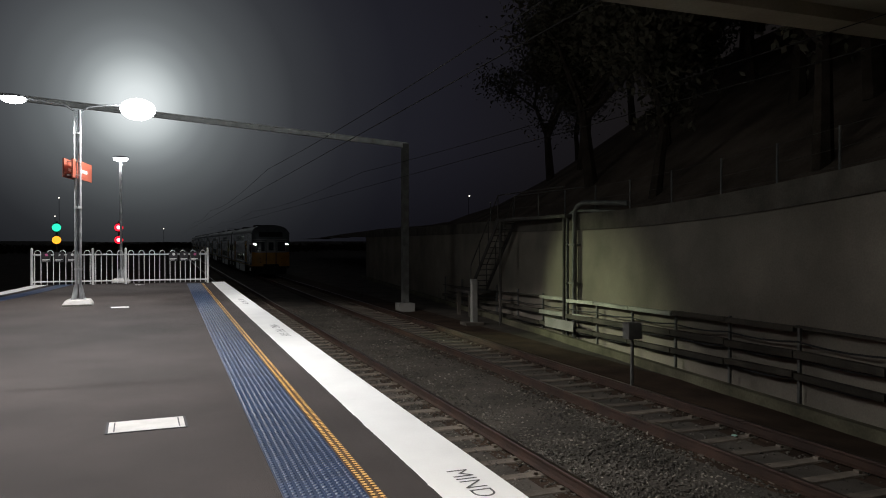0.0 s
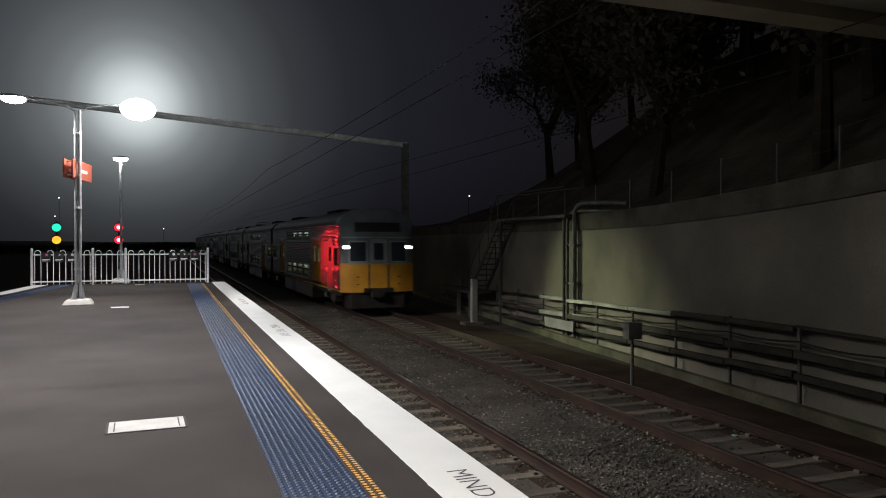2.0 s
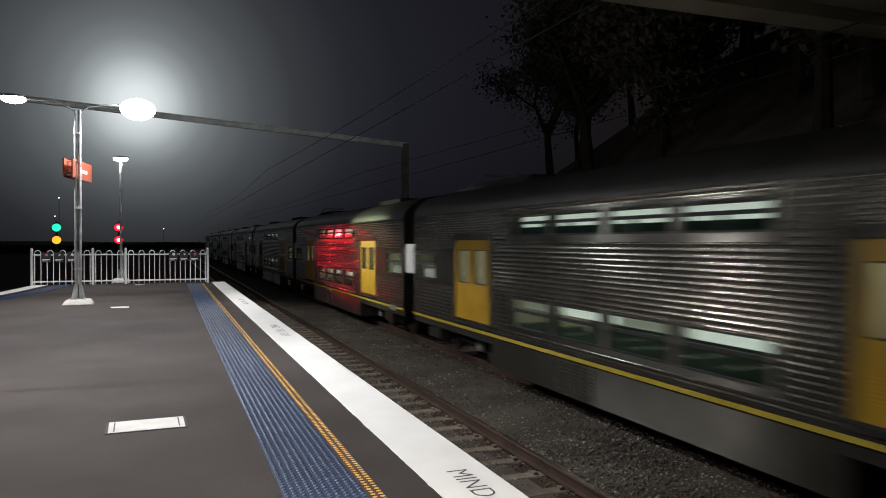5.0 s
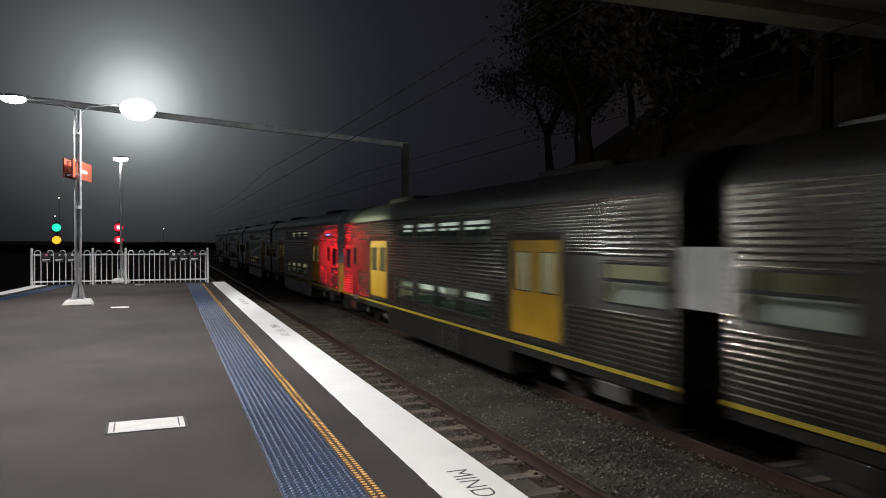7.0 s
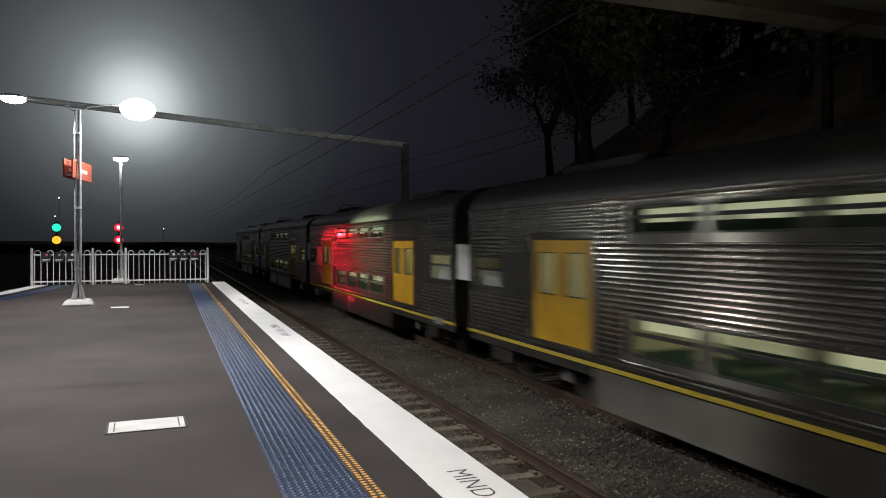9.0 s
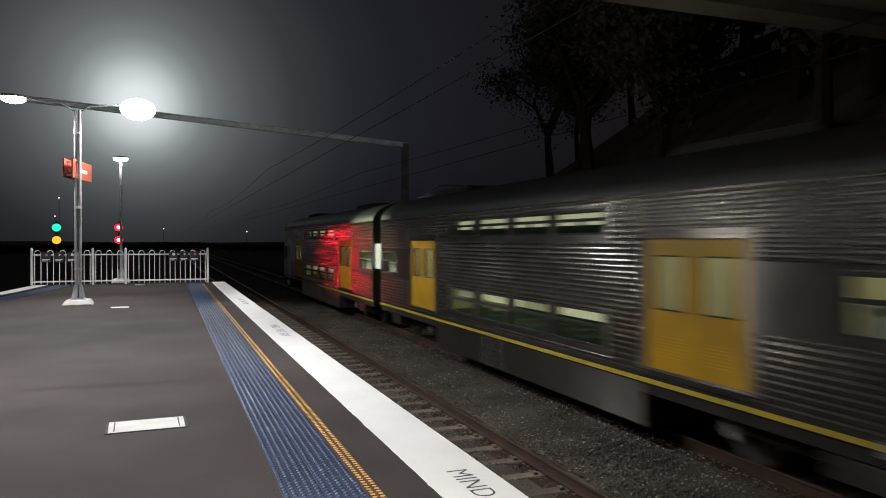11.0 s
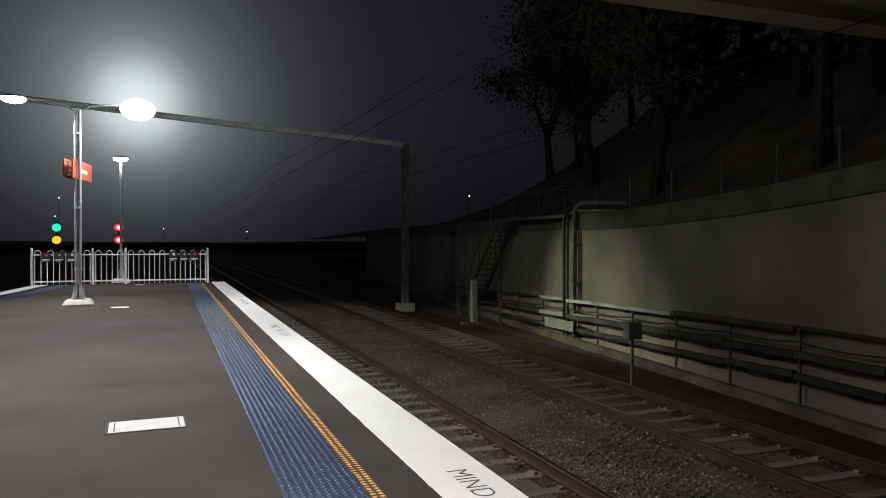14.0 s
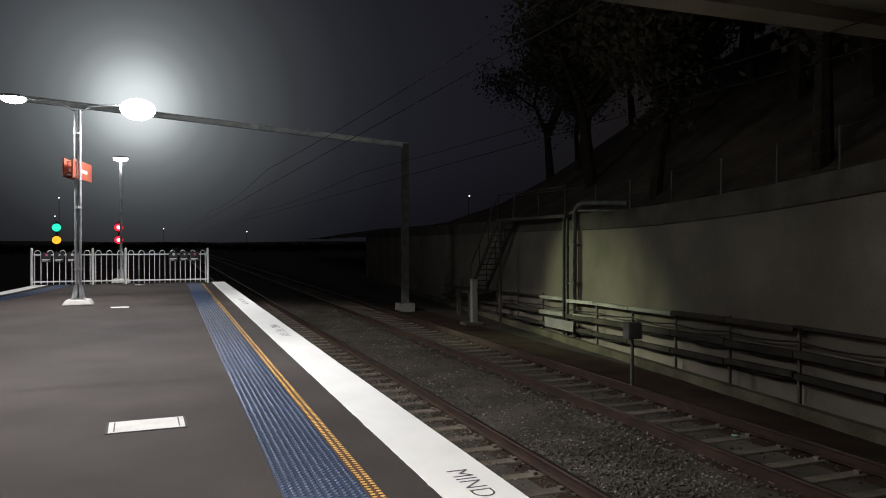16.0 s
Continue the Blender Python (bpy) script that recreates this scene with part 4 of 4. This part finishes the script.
def fluted(bm, x, out, y0, y1, z0, z1, pitch=0.095, depth=0.016):
    k = max(2, int(round((z1 - z0) / pitch * 6)))
    prev = None
    for i in range(k + 1):
        z = z0 + (z1 - z0) * i / k
        d = depth * max(0.0, math.sin(2 * math.pi * (z - 0.9) / pitch)) ** 0.7 if 0 < i < k else 0
        row = [bm.verts.new((x + out * d, y, z)) for y in (y0, y1)]
        if prev:
            bm.faces.new((prev[0], prev[1], row[1], row[0]))
        prev = row


def reveal(bm, xa, xb, h):
    y0, y1, z0, z1 = h
    a = [bm.verts.new((xa, y, z)) for y, z in ((y0, z0), (y1, z0), (y1, z1), (y0, z1))]
    b = [bm.verts.new((xb, y, z)) for y, z in ((y0, z0), (y1, z0), (y1, z1), (y0, z1))]
    for i in range(4):
        bm.faces.new((a[i], a[(i + 1) % 4], b[(i + 1) % 4], b[i]))


def side_wall(car, out, holes, flats, y0):
    x = out * HALF_W
    cuts = holes + flats
    for c in cells(y0, END_L, Z_SILL, Z_GUT, cuts):
        fine = c[2] > 2.6
        b = bmesh.new()
        fluted(b, x, out, *c, 0.058 if fine else 0.088, 0.006 if fine else 0.010)
        part("fluted_panel", b, STEEL, car, "horizontally fluted stainless steel side panel", 50)
    for fy0, fy1, z0, z1 in flats:
        b = bmesh.new()
        hs = [h for h in holes if h[0] >= fy0 - 1e-6 and h[1] <= fy1 + 1e-6 and h[2] >= z0 - 1e-6 and h[3] <= z1 + 1e-6]
        for c in cells(fy0, fy1, z0, z1, hs):
            v = [b.verts.new((x + out * 0.006, y, z)) for y, z in ((c[0], c[2]), (c[1], c[2]), (c[1], c[3]), (c[0], c[3]))]
            b.faces.new(v)
        for h in hs:
            reveal(b, x + out * 0.006, x - out * 0.09, h)
        bmesh.ops.remove_doubles(b, verts=b.verts, dist=0.0005)
        part("side_panel", b, STEEL_FLAT, car, "flat brushed steel panel")
    b = bmesh.new()
    for c in cells(y0 + 0.05, END_L - 0.05, Z_SILL, Z_GUT - 0.03, holes):
        v = [b.verts.new((x - out * 0.09, y, z)) for y, z in ((c[0], c[2]), (c[1], c[2]), (c[1], c[3]), (c[0], c[3]))]
        b.faces.new(v)
    part("lining", b, LINING, car, "cream inner lining")


def window(car, out, h, bar=True, pane_mat=None):
    y0, y1, z0, z1 = h
    x = out * HALF_W
    b = bmesh.new()
    w = 0.032
    xa, xb = sorted((x - out * 0.02, x + out * 0.014))
    for r in ((y0, y1, z0, z0 + w), (y0, y1, z1 - w, z1), (y0, y0 + w, z0 + w, z1 - w), (y1 - w, y1, z0 + w, z1 - w)):
        box(b, xa, xb, *r)
    if bar:
        zm = z0 + (z1 - z0) * 0.58
        box(b, xa, xb, y0 + w, y1 - w, zm - 0.028, zm + 0.028)
    f = part("window", b, RUBBER, car, "black-framed carriage window")
    b = bmesh.new()
    xp = x - out * 0.006
    box(b, *sorted((xp, xp - out * 0.006)), y0 + w, y1 - w, z0 + w, z1 - w)
    pane = part("pane", b, pane_mat or GLASS, f)
    pane.visible_shadow = False


def door_leaf(car, out, y0, y1):
    z0, z1 = DOOR_Z
    x = out * (HALF_W - 0.012)
    hole = (y0 + 0.16, y1 - 0.16, 1.93, 2.70)
    xa, xb = sorted((x, x - out * 0.05))
    b = bmesh.new()
    for c in cells(y0 + 0.008, y1 - 0.008, z0, z1, [hole]):
        box(b, xa, xb, *c)
    for k in range(7):
        z = 1.28 + k * 0.045
        box(b, *sorted((x, x + out * 0.012)), y0 + 0.22, y1 - 0.22, z, z + 0.018)
    leaf = part("door_leaf", b, DOOR_YELLOW, car, "yellow sliding door leaf")
    b = bmesh.new()
    w = 0.022
    for r in ((hole[0], hole[1], hole[2], hole[2] + w), (hole[0], hole[1], hole[3] - w, hole[3]), (hole[0], hole[0] + w, hole[2] + w, hole[3] - w), (hole[1] - w, hole[1], hole[2] + w, hole[3] - w)):
        box(b, *sorted((x - out * 0.03, x + out * 0.006)), *r)
    part("seal", b, RUBBER, leaf)
    b = bmesh.new()
    box(b, *sorted((x - out * 0.012, x - out * 0.018)), hole[0] + w, hole[1] - w, hole[2] + w, hole[3] - w)
    p = part("pane", b, GLASS, leaf)
    p.visible_shadow = False


def roof_z(x):
    return Z_GUT + 0.72 * (1 - min(1.0, abs(x) / HALF_W) ** 2.3) ** 0.5


def bogie(car, y):
    b = bmesh.new()
    for s in (-1, 1):
        box(b, s * 1.02 - 0.07, s * 1.02 + 0.07, y - 1.5, y + 1.5, 0.42, 0.66, 0.03)
        for dy in (-1.2, 1.2):
            box(b, s * 1.02 - 0.12, s * 1.02 + 0.12, y + dy - 0.16, y + dy + 0.16, 0.32, 0.62, 0.03)
        tube(b, (s * 1.05, y - 0.3, 0.4), (s * 1.05, y - 0.3, 0.85), 0.09)
        tube(b, (s * 1.05, y + 0.3, 0.4), (s * 1.05, y + 0.3, 0.85), 0.09)
    box(b, -1.0, 1.0, y - 0.25, y + 0.25, 0.45, 0.8)
    g = part("bogie", b, UNDER, car, "grimy black bogie frame")
    for dy in (-1.2, 1.2):
        for s in (-1, 1):
            b = bmesh.new()
            tube(b, (s * 0.69, y + dy, 0.47), (s * 0.80, y + dy, 0.47), 0.47, n=28)
            tube(b, (s * 0.80, y + dy, 0.47), (s * 0.84, y + dy, 0.47), 0.16, n=16)
            part("wheel", b, WHEEL, g, "steel wheel", 40)
            b = bmesh.new()
            tube(b, (s * 1.14, y + dy, 0.47), (s * 1.19, y + dy, 0.47), 0.15, 0.12, n=16)
            part("axle_cover", b, PALE_PANEL, g, "pale round axle box cover", 40)


def carriage(cab, indicator=False, warm=False):
    """Origin at rail level under the middle; a cab stands at the -y end."""
    car = thing("railway_carriage", "double-deck stainless steel carriage with yellow doors, " + ("driving cab at its end" if cab else "between other carriages"), "train carriage", "train carriages")
    y0 = -HALF_L if cab else -END_L
    vent = -1.9 if indicator == "blue" else 1.0
    for out in (-1, 1):
        wins = [(a, b, *UPPER_Z) for a, b in DECK_WIN] + [(a, b, *LOWER_Z) for a, b in DECK_WIN]
        ends = [(7.75, 9.30, *END_WIN_Z)]
        if not cab:
            ends += [(-9.30, -7.75, *END_WIN_Z)]
        else:
            ends += [(-9.98, -9.22, 1.90, 2.62), (-8.70, -8.24, 2.05, 2.66)]
        doors = [(a, b, *DOOR_Z) for a, b in DOORS]
        flats = [(a - 0.14, b + 0.14, DOOR_Z[0] - 0.04, DOOR_Z[1] + 0.14) for a, b in DOORS]
        flats += [(-3.5, 3.48, UPPER_Z[0] - 0.12, UPPER_Z[1] + 0.04), (-3.5, 3.48, LOWER_Z[0] - 0.10, LOWER_Z[1] + 0.06)]
        flats += [(6.54, 9.42, 1.82, 2.66)]
        flats += [(-9.42, -6.54, 1.82, 2.66)] if not cab else [(-8.88, -8.06, Z_SILL, 3.0), (-10.1, -8.88, 1.80, 2.72), (-8.06, -6.54, 1.82, 2.90)]
        side_wall(car, out, wins + ends + doors, flats, y0)
        for h in wins:
            window(car, out, h)
        for h in ends:
            window(car, out, h, bar=not (cab and h[0] < 0), pane_mat=DARK_GLASS if cab and h[0] < -8.9 else None)
        for a, b_ in DOORS:
            m = (a + b_) / 2
            door_leaf(car, out, a, m)
            door_leaf(car, out, m, b_)
            b = bmesh.new()
            box(b, *sorted((out * (HALF_W + 0.006), out * (HALF_W + 0.035))), a - 0.1, b_ + 0.1, DOOR_Z[1] + 0.01, DOOR_Z[1] + 0.07, 0.006)
            part("door_hood", b, STEEL_FLAT, car)
            b = bmesh.new()
            box(b, *sorted((out * (HALF_W + 0.0), out * (HALF_W + 0.045))), a, b_, DOOR_Z[0] - 0.1, DOOR_Z[0] - 0.05)
            part("door_step", b, UNDER, car)
        # gutter, stripe, sole bar
        b = bmesh.new()
        box(b, *sorted((out * (HALF_W - 0.02), out * (HALF_W + 0.045))), y0, END_L, Z_GUT - 0.015, Z_GUT + 0.035, 0.012)
        part("gutter", b, STEEL, car, "bright rain gutter")
        b = bmesh.new()
        box(b, *sorted((out * (HALF_W - 0.03), out * (HALF_W + 0.014))), y0, END_L, 0.868, 0.93)
        part("stripe", b, STRIPE, car, "yellow stripe along the sole bar")
        b = bmesh.new()
        box(b, *sorted((out * (HALF_W - 0.08), out * (HALF_W - 0.03))), y0, END_L, 0.70, 0.872)
        part("sole_bar", b, UNDER, car)
        # low well between the bogies
        b = bmesh.new()
        for a, c in ((-4.35, vent - 0.6), (vent + 0.6, 4.35)):
            v = [b.verts.new((out * (HALF_W - 0.02), y, z)) for y, z in ((a, 0.22), (c, 0.22), (c, 0.835), (a, 0.835))]
            b.faces.new(v)
        v = [b.verts.new((xx, y, 0.22)) for xx, y in ((out * (HALF_W - 0.02), -4.35), (out * (HALF_W - 0.02), 4.35), (0, 4.35), (0, -4.35))]
        b.faces.new(v)
        for y in (-4.35, 4.35):
            v = [b.verts.new((xx, y, z)) for xx, z in ((out * (HALF_W - 0.02), 0.22), (out * (HALF_W - 0.02), 0.835), (0, 0.835), (0, 0.22))]
            b.faces.new(v)
        skirt = part("well_skirt", b, STEEL_FLAT, car, "dull steel lower deck skirt")
        b = bmesh.new()
        fluted(b, out * (HALF_W - 0.02), out, vent - 0.6, vent + 0.6, 0.22, 0.835, 0.06, 0.008)
        part("vent_grille", b, STEEL, skirt, "finely ribbed vent panel", 50)
        for y in (-8.9, 7.9) if cab else (-7.9, 7.9):
            b = bmesh.new()
            box(b, *sorted((out * (HALF_W - 0.35), out * (HALF_W - 0.02))), y - 0.42, y + 0.42, 0.42, 0.68, 0.02)
            part("equipment_case", b, STEEL_FLAT, car)
        # small plate on the sole bar below the crew door
        b = bmesh.new()
        y = -8.4 if cab else -8.5
        box(b, *sorted((out * (HALF_W + 0.010), out * (HALF_W + 0.026))), y - 0.3, y + 0.3, 0.80, 0.96)
        part("step_plate", b, PALE_PANEL, car, "pale step plate")
    # roof
    b = bmesh.new()
    prev, k = None, 56
    for i in range(k + 1):
        x = -HALF_W * math.cos(math.pi * i / k)
        z = roof_z(x)
        z += 0.012 * (i % 2) if 4 < i < k - 4 else 0
        row = [b.verts.new((x, y, z)) for y in (y0 + (0.35 if cab else 0), END_L)]
        if prev:
            b.faces.new((prev[0], prev[1], row[1], row[0]))
        prev = row
    part("roof", b, ROOF, car, "dark ribbed curved roof", 25)
    # rooftop units take the near-black underframe tone to stay dim under the lamps
    for y in (-5.4, 5.4):
        b = bmesh.new()
        box(b, -0.75, 0.75, y - 1.3, y + 1.3, 4.1, 4.34, 0.06)
        part("air_conditioner", b, UNDER, car, "low rooftop unit")
    b = bmesh.new()
    box(b, -HALF_W + 0.06, HALF_W - 0.06, -END_L + 0.1, END_L - 0.1, 0.84, 0.92)
    box(b, -0.9, 0.9, -9.4, 9.4, 0.55, 0.84)
    part("underframe", b, UNDER, car, "black underframe")
    for y in (-6.95, 6.95):
        bogie(car, y)
    # ends
    for s in (1,) if cab else (-1, 1):
        b = bmesh.new()
        pts = [(-HALF_W, 0.84), (HALF_W, 0.84)] + [(HALF_W * math.cos(math.pi * i / 16), roof_z(HALF_W * math.cos(math.pi * i / 16))) for i in range(17)]
        y = s * (END_L - 0.02)
        extrude(b, pts, min(y, y - s * 0.06), max(y, y - s * 0.06))
        part("end_wall", b, STEEL_FLAT, car, "plain steel end wall")
        b = bmesh.new()
        box(b, -0.55, 0.55, *sorted((s * END_L, s * (PITCH / 2 - 0.01))), 1.05, 3.1, 0.03)
        part("gangway", b, RUBBER, car, "black rubber gangway bellows")
        for q in (-1, 1):
            b = bmesh.new()
            box(b, *sorted((q * 1.34, q * 1.44)), *sorted((s * (END_L - 0.01), s * (PITCH / 2 - 0.01))), 1.98, 2.82, 0.02)
            part("gap_board", b, GANGWAY, car, "white board closing the gap between carriages")
    # interior
    b = bmesh.new()
    box(b, -1.4, 1.4, -3.9, 3.9, 2.30, 2.36)
    box(b, -1.4, 1.4, -3.9, 3.9, 0.30, 0.36)
    for y in (-3.95, 3.95):
        box(b, -1.4, 1.4, y - 0.03, y + 0.03, 0.3, 1.05)
    box(b, -1.42, 1.42, -END_L + 0.2, -3.9, 0.93, 0.97)
    box(b, -1.42, 1.42, 3.9, END_L - 0.2, 0.93, 0.97)
    box(b, -1.35, 1.35, -END_L + 0.3, END_L - 0.3, 3.47, 3.50)
    part("deck_floors", b, LINING, car, "cream deck linings")
    b = bmesh.new()
    for z in (2.36, 0.36):
        for i in range(8):
            y = -3.3 + i * 0.94
            for xa, xb in ((-1.38, -0.45), (0.30, 1.38)):
                box(b, xa, xb, y - 0.04, y + 0.04, z + 0.42, z + 0.90, 0.02)
                box(b, xa, xb, y, y + 0.42, z + 0.36, z + 0.46, 0.02)
    st = part("seats", b, SEAT, car, "rows of dark green seats")
    st["kind"] = "stuff"
    for z, ys_ in ((2.27, (-3.2, 3.2)), (3.40, (-6.6, -4.3)), (3.40, (4.3, 6.6)), (3.40, (6.9, 9.2)), (3.40, (-8.0 if cab else -9.2, -6.9))):
        for x in (-0.75, 0.75):
            b = bmesh.new()
            box(b, x - 0.06, x + 0.06, ys_[0], ys_[1], z - 0.03, z + 0.02)
            part("ceiling_tube", b, TUBE_WARM if warm else TUBE, car, "glowing ceiling tube")
    # glowing strips added behind the panes to stand in for the lit interior
    for z0, z1 in ((3.17, 3.37), (1.57, 1.71)):
        for x in (-1.26, 1.26):
            for k in range(4):
                b = bmesh.new()
                yk = -3.3 + k * 1.68
                box(b, x - 0.05, x + 0.05, yk, yk + 1.55, z0, z1, 0.02)
                dim = z0 < 2 and k % 2 == (0 if cab else 1)
                part("glow_strip", b, (WINDOW_GLOW_WARM_DIM if dim else WINDOW_GLOW_WARM) if warm else (WINDOW_GLOW_DIM if dim else WINDOW_GLOW), car, "dimmer added glow strip behind the window" if dim else "added glow strip behind the window")
    for y in (-6.72, -4.15, 4.15, 6.72):
        b = bmesh.new()
        box(b, -1.4, 1.4, y - 0.03, y + 0.03, 0.96, 3.45)
        part("bulkhead", b, LINING, car, "cream saloon bulkhead")
    # pale panels added to whiten the lower half of the end windows
    for y in (8.5,) if cab else (-8.5, 8.5):
        for x in (-1.28, 1.28):
            b = bmesh.new()
            box(b, x - 0.03, x + 0.03, y - 0.78, y + 0.78, 1.35, 2.27, 0.015)
            part("window_backing", b, GANGWAY, car, "added pale panel behind the lower end window")
    if cab:
        cab_end(car, indicator)
    else:
        b = bmesh.new()
        box(b, -0.5, 0.5, 7.3, 8.7, 4.22, 4.30)
        sweep(b, [(-0.5, 8.0, 4.3), (-0.5, 7.0, 4.55), (0.5, 7.0, 4.55), (0.5, 8.0, 4.3)], 0.025, 6)
        part("pantograph", b, GALV_DULL, car, "folded pantograph")
    return car


def face_y(x, z):
    u = min(1.0, abs(x) / HALF_W)
    lean = 0.16 * max(0.0, z - 2.0) / 1.2
    return -HALF_L - 0.06 - 0.24 * (1 - u ** 3.2) + lean * 0.6 + 0.5 * max(0.0, z - 3.35) ** 1.6


def face_patch(x0, x1, z0, z1, off, nx=20, nz=10, top=None):
    b = bmesh.new()
    g = []
    for j in range(nz + 1):
        row = []
        for i in range(nx + 1):
            x = x0 + (x1 - x0) * i / nx
            zt = z1 if top is None else top(x)
            z = z0 + (zt - z0) * j / nz
            row.append(b.verts.new((x, face_y(x, z) - off, z)))
        g.append(row)
    for p, q in zip(g, g[1:]):
        for i in range(nx):
            b.faces.new((p[i], p[i + 1], q[i + 1], q[i]))
    ext = bmesh.ops.extrude_face_region(b, geom=list(b.faces))
    for v in ext["geom"]:
        if isinstance(v, bmesh.types.BMVert):
            v.co.y += 0.05 + off
    return b


def cab_end(car, indicator):
    W = HALF_W + 0.004
    part("cab_lower_front", face_patch(-W, W, 0.85, 2.02, 0.012, 24, 6), CAB_YELLOW, car, "yellow painted lower cab front", 40)
    part("cab_upper_front", face_patch(-W, W, 2.02, 4.2, 0.0, 24, 14, lambda x: roof_z(min(abs(x), HALF_W - 0.02)) + 0.01), CAB_GREY, car, "blue-grey upper cab front", 40)
    # roof hood joins the front to the roof
    b = bmesh.new()
    prev = None
    for i in range(25):
        x = -HALF_W * math.cos(math.pi * i / 24)
        zt = roof_z(x) + 0.01
        row = [b.verts.new((x, face_y(x, zt) + 0.02, zt)), b.verts.new((x, -HALF_L + 0.9, roof_z(x) + 0.012))]
        if prev:
            b.faces.new((prev[0], prev[1], row[1], row[0]))
        prev = row
    part("roof_hood", b, CAB_GREY, car, "grey rounded roof hood", 40)
    for x0, x1, lab in ((-1.16, -0.52, "windscreen"), (0.52, 1.16, "windscreen")):
        part("windscreen_surround", face_patch(x0 - 0.06, x1 + 0.06, 2.04, 2.92, 0.012, 6, 4), CAB_TRIM, car)
        part(lab, face_patch(x0, x1, 2.10, 2.86, 0.022, 6, 4), DARK_GLASS, car, "dark cab windscreen")
    dr = part("cab_door", face_patch(-0.36, 0.36, 0.98, 2.98, 0.020, 6, 8), CAB_TRIM, car, "grey central cab end door")
    part("door_window", face_patch(-0.2, 0.2, 2.15, 2.82, 0.03, 4, 4), DARK_GLASS, dr)
    part("lower_door_panel", face_patch(-0.355, 0.355, 0.97, 2.02, 0.027, 6, 4), CAB_YELLOW, dr)
    for x in (-0.40, 0.40):
        part("door_seam", face_patch(x - 0.035, x + 0.035, 0.9, 2.04, 0.016, 2, 6), RUBBER, car, "dark seam beside the end door")
    # raised black patch drawn for the shade in the apron's coupler gap
    part("apron_shadow_patch", face_patch(-0.62, 0.62, 0.85, 1.02, 0.030, 8, 2), UNDER, car, "black patch for the shaded coupler cut-out")
    part("kick_strip", face_patch(-1.3, 1.3, 1.98, 2.03, 0.03, 14, 1), CAB_TRIM, car)
    part("destination_box", face_patch(-0.95, 0.95, 3.28, 3.66, 0.020, 10, 4), BLACK, car, "dark destination box")
    part("front_ledge", face_patch(-1.45, 1.45, 3.02, 3.08, 0.05, 16, 1), CAB_TRIM, car)
    for s in (-1, 1):
        x = s * 1.30
        b = bmesh.new()
        y = face_y(x, 2.66)
        box(b, x - 0.15, x + 0.15, y - 0.05, y + 0.08, 2.57, 2.75, 0.02)
        h = part("headlight", b, CAB_TRIM, car, "twin headlight housing")
        b = bmesh.new()
        for dx in (-0.065, 0.065):
            tube(b, (x + dx, y - 0.055, 2.66), (x + dx, y - 0.02, 2.66), 0.05, n=14)
        part("lens", b, HEADLIGHT if indicator == "lead" else DARK_GLASS, h, "headlight lens")
        y = face_y(s * 1.0, 1.2)
        for k in range(2):
            b = bmesh.new()
            box(b, s * 0.85 - 0.06, s * 0.85 + 0.06, y - 0.06, y, 1.15 + 0.3 * k, 1.19 + 0.3 * k)
            part("step_iron", b, RUBBER, car)
    b = bmesh.new()
    box(b, -0.28, 0.28, -HALF_L - 0.42, -HALF_L + 0.3, 0.62, 0.98, 0.05)
    tube(b, (0, -HALF_L - 0.40, 0.8), (0, -HALF_L - 0.52, 0.8), 0.16, n=12)
    part("coupler", b, UNDER, car, "black automatic coupler")
    b = bmesh.new()
    prism(b, [(-1.3, -HALF_L + 0.2), (-1.1, -HALF_L - 0.15), (1.1, -HALF_L - 0.15), (1.3, -HALF_L + 0.2)], 0.2, 0.8)
    part("pilot", b, UNDER, car, "black pilot under the cab")
    # emissive panels added to make the tail's crew windows look lit
    if indicator == "tail":
        for x in (-1.3, 1.3):
            b = bmesh.new()
            box(b, x - 0.02, x + 0.02, -8.72, -8.22, 2.03, 2.68)
            part("crew_glow_panel", b, CREW_GLOW, car, "glowing white panel standing for the lit crew window")
    if indicator == "blue":
        for out in (-1, 1):
            b = bmesh.new()
            box(b, *sorted((out * (HALF_W + 0.012), out * (HALF_W + 0.03))), -8.62, -8.10, 3.15, 3.205)
            part("side_indicator", b, BLUE_LED, car, "glowing blue destination indicator")


lead = carriage(True, "lead")
plain_cab = carriage(True)
tail_cab = carriage(True, "tail", True)
blue_cab = carriage(True, "blue", True)
middle = carriage(False)
warm_middle = carriage(False, warm=True)
HOME = pose(TRACK_B, 0, ZR)
TRAIN = [lead, middle, copy_thing(middle, HOME), plain_cab, blue_cab, warm_middle, copy_thing(warm_middle, HOME), tail_cab]
TURNED = (3, 7)


# where the first carriage's middle is, second by second
RUN = [(-2.0, 104.5), (0.0, 71.8), (1.5, 47.2), (2.5, 30.85), (3.2, 19.3), (4.1, 4.2), (6.5, -34.0), (7.5, -50.9), (9.0, -75.9), (11.5, -116.8), (12.5, -133.7),
       (14.0, -159.2), (16.0, -193.2), (18.0, -227.2)]


def motions():
    for n, car in enumerate(TRAIN):
        back = n * PITCH + (SET_GAP if n > 3 else 0)
        walk(car, [(t, pose(TRACK_B, y + back, ZR, 0, 0, 180 if n in TURNED else 0)) for t, y in RUN])


motions()
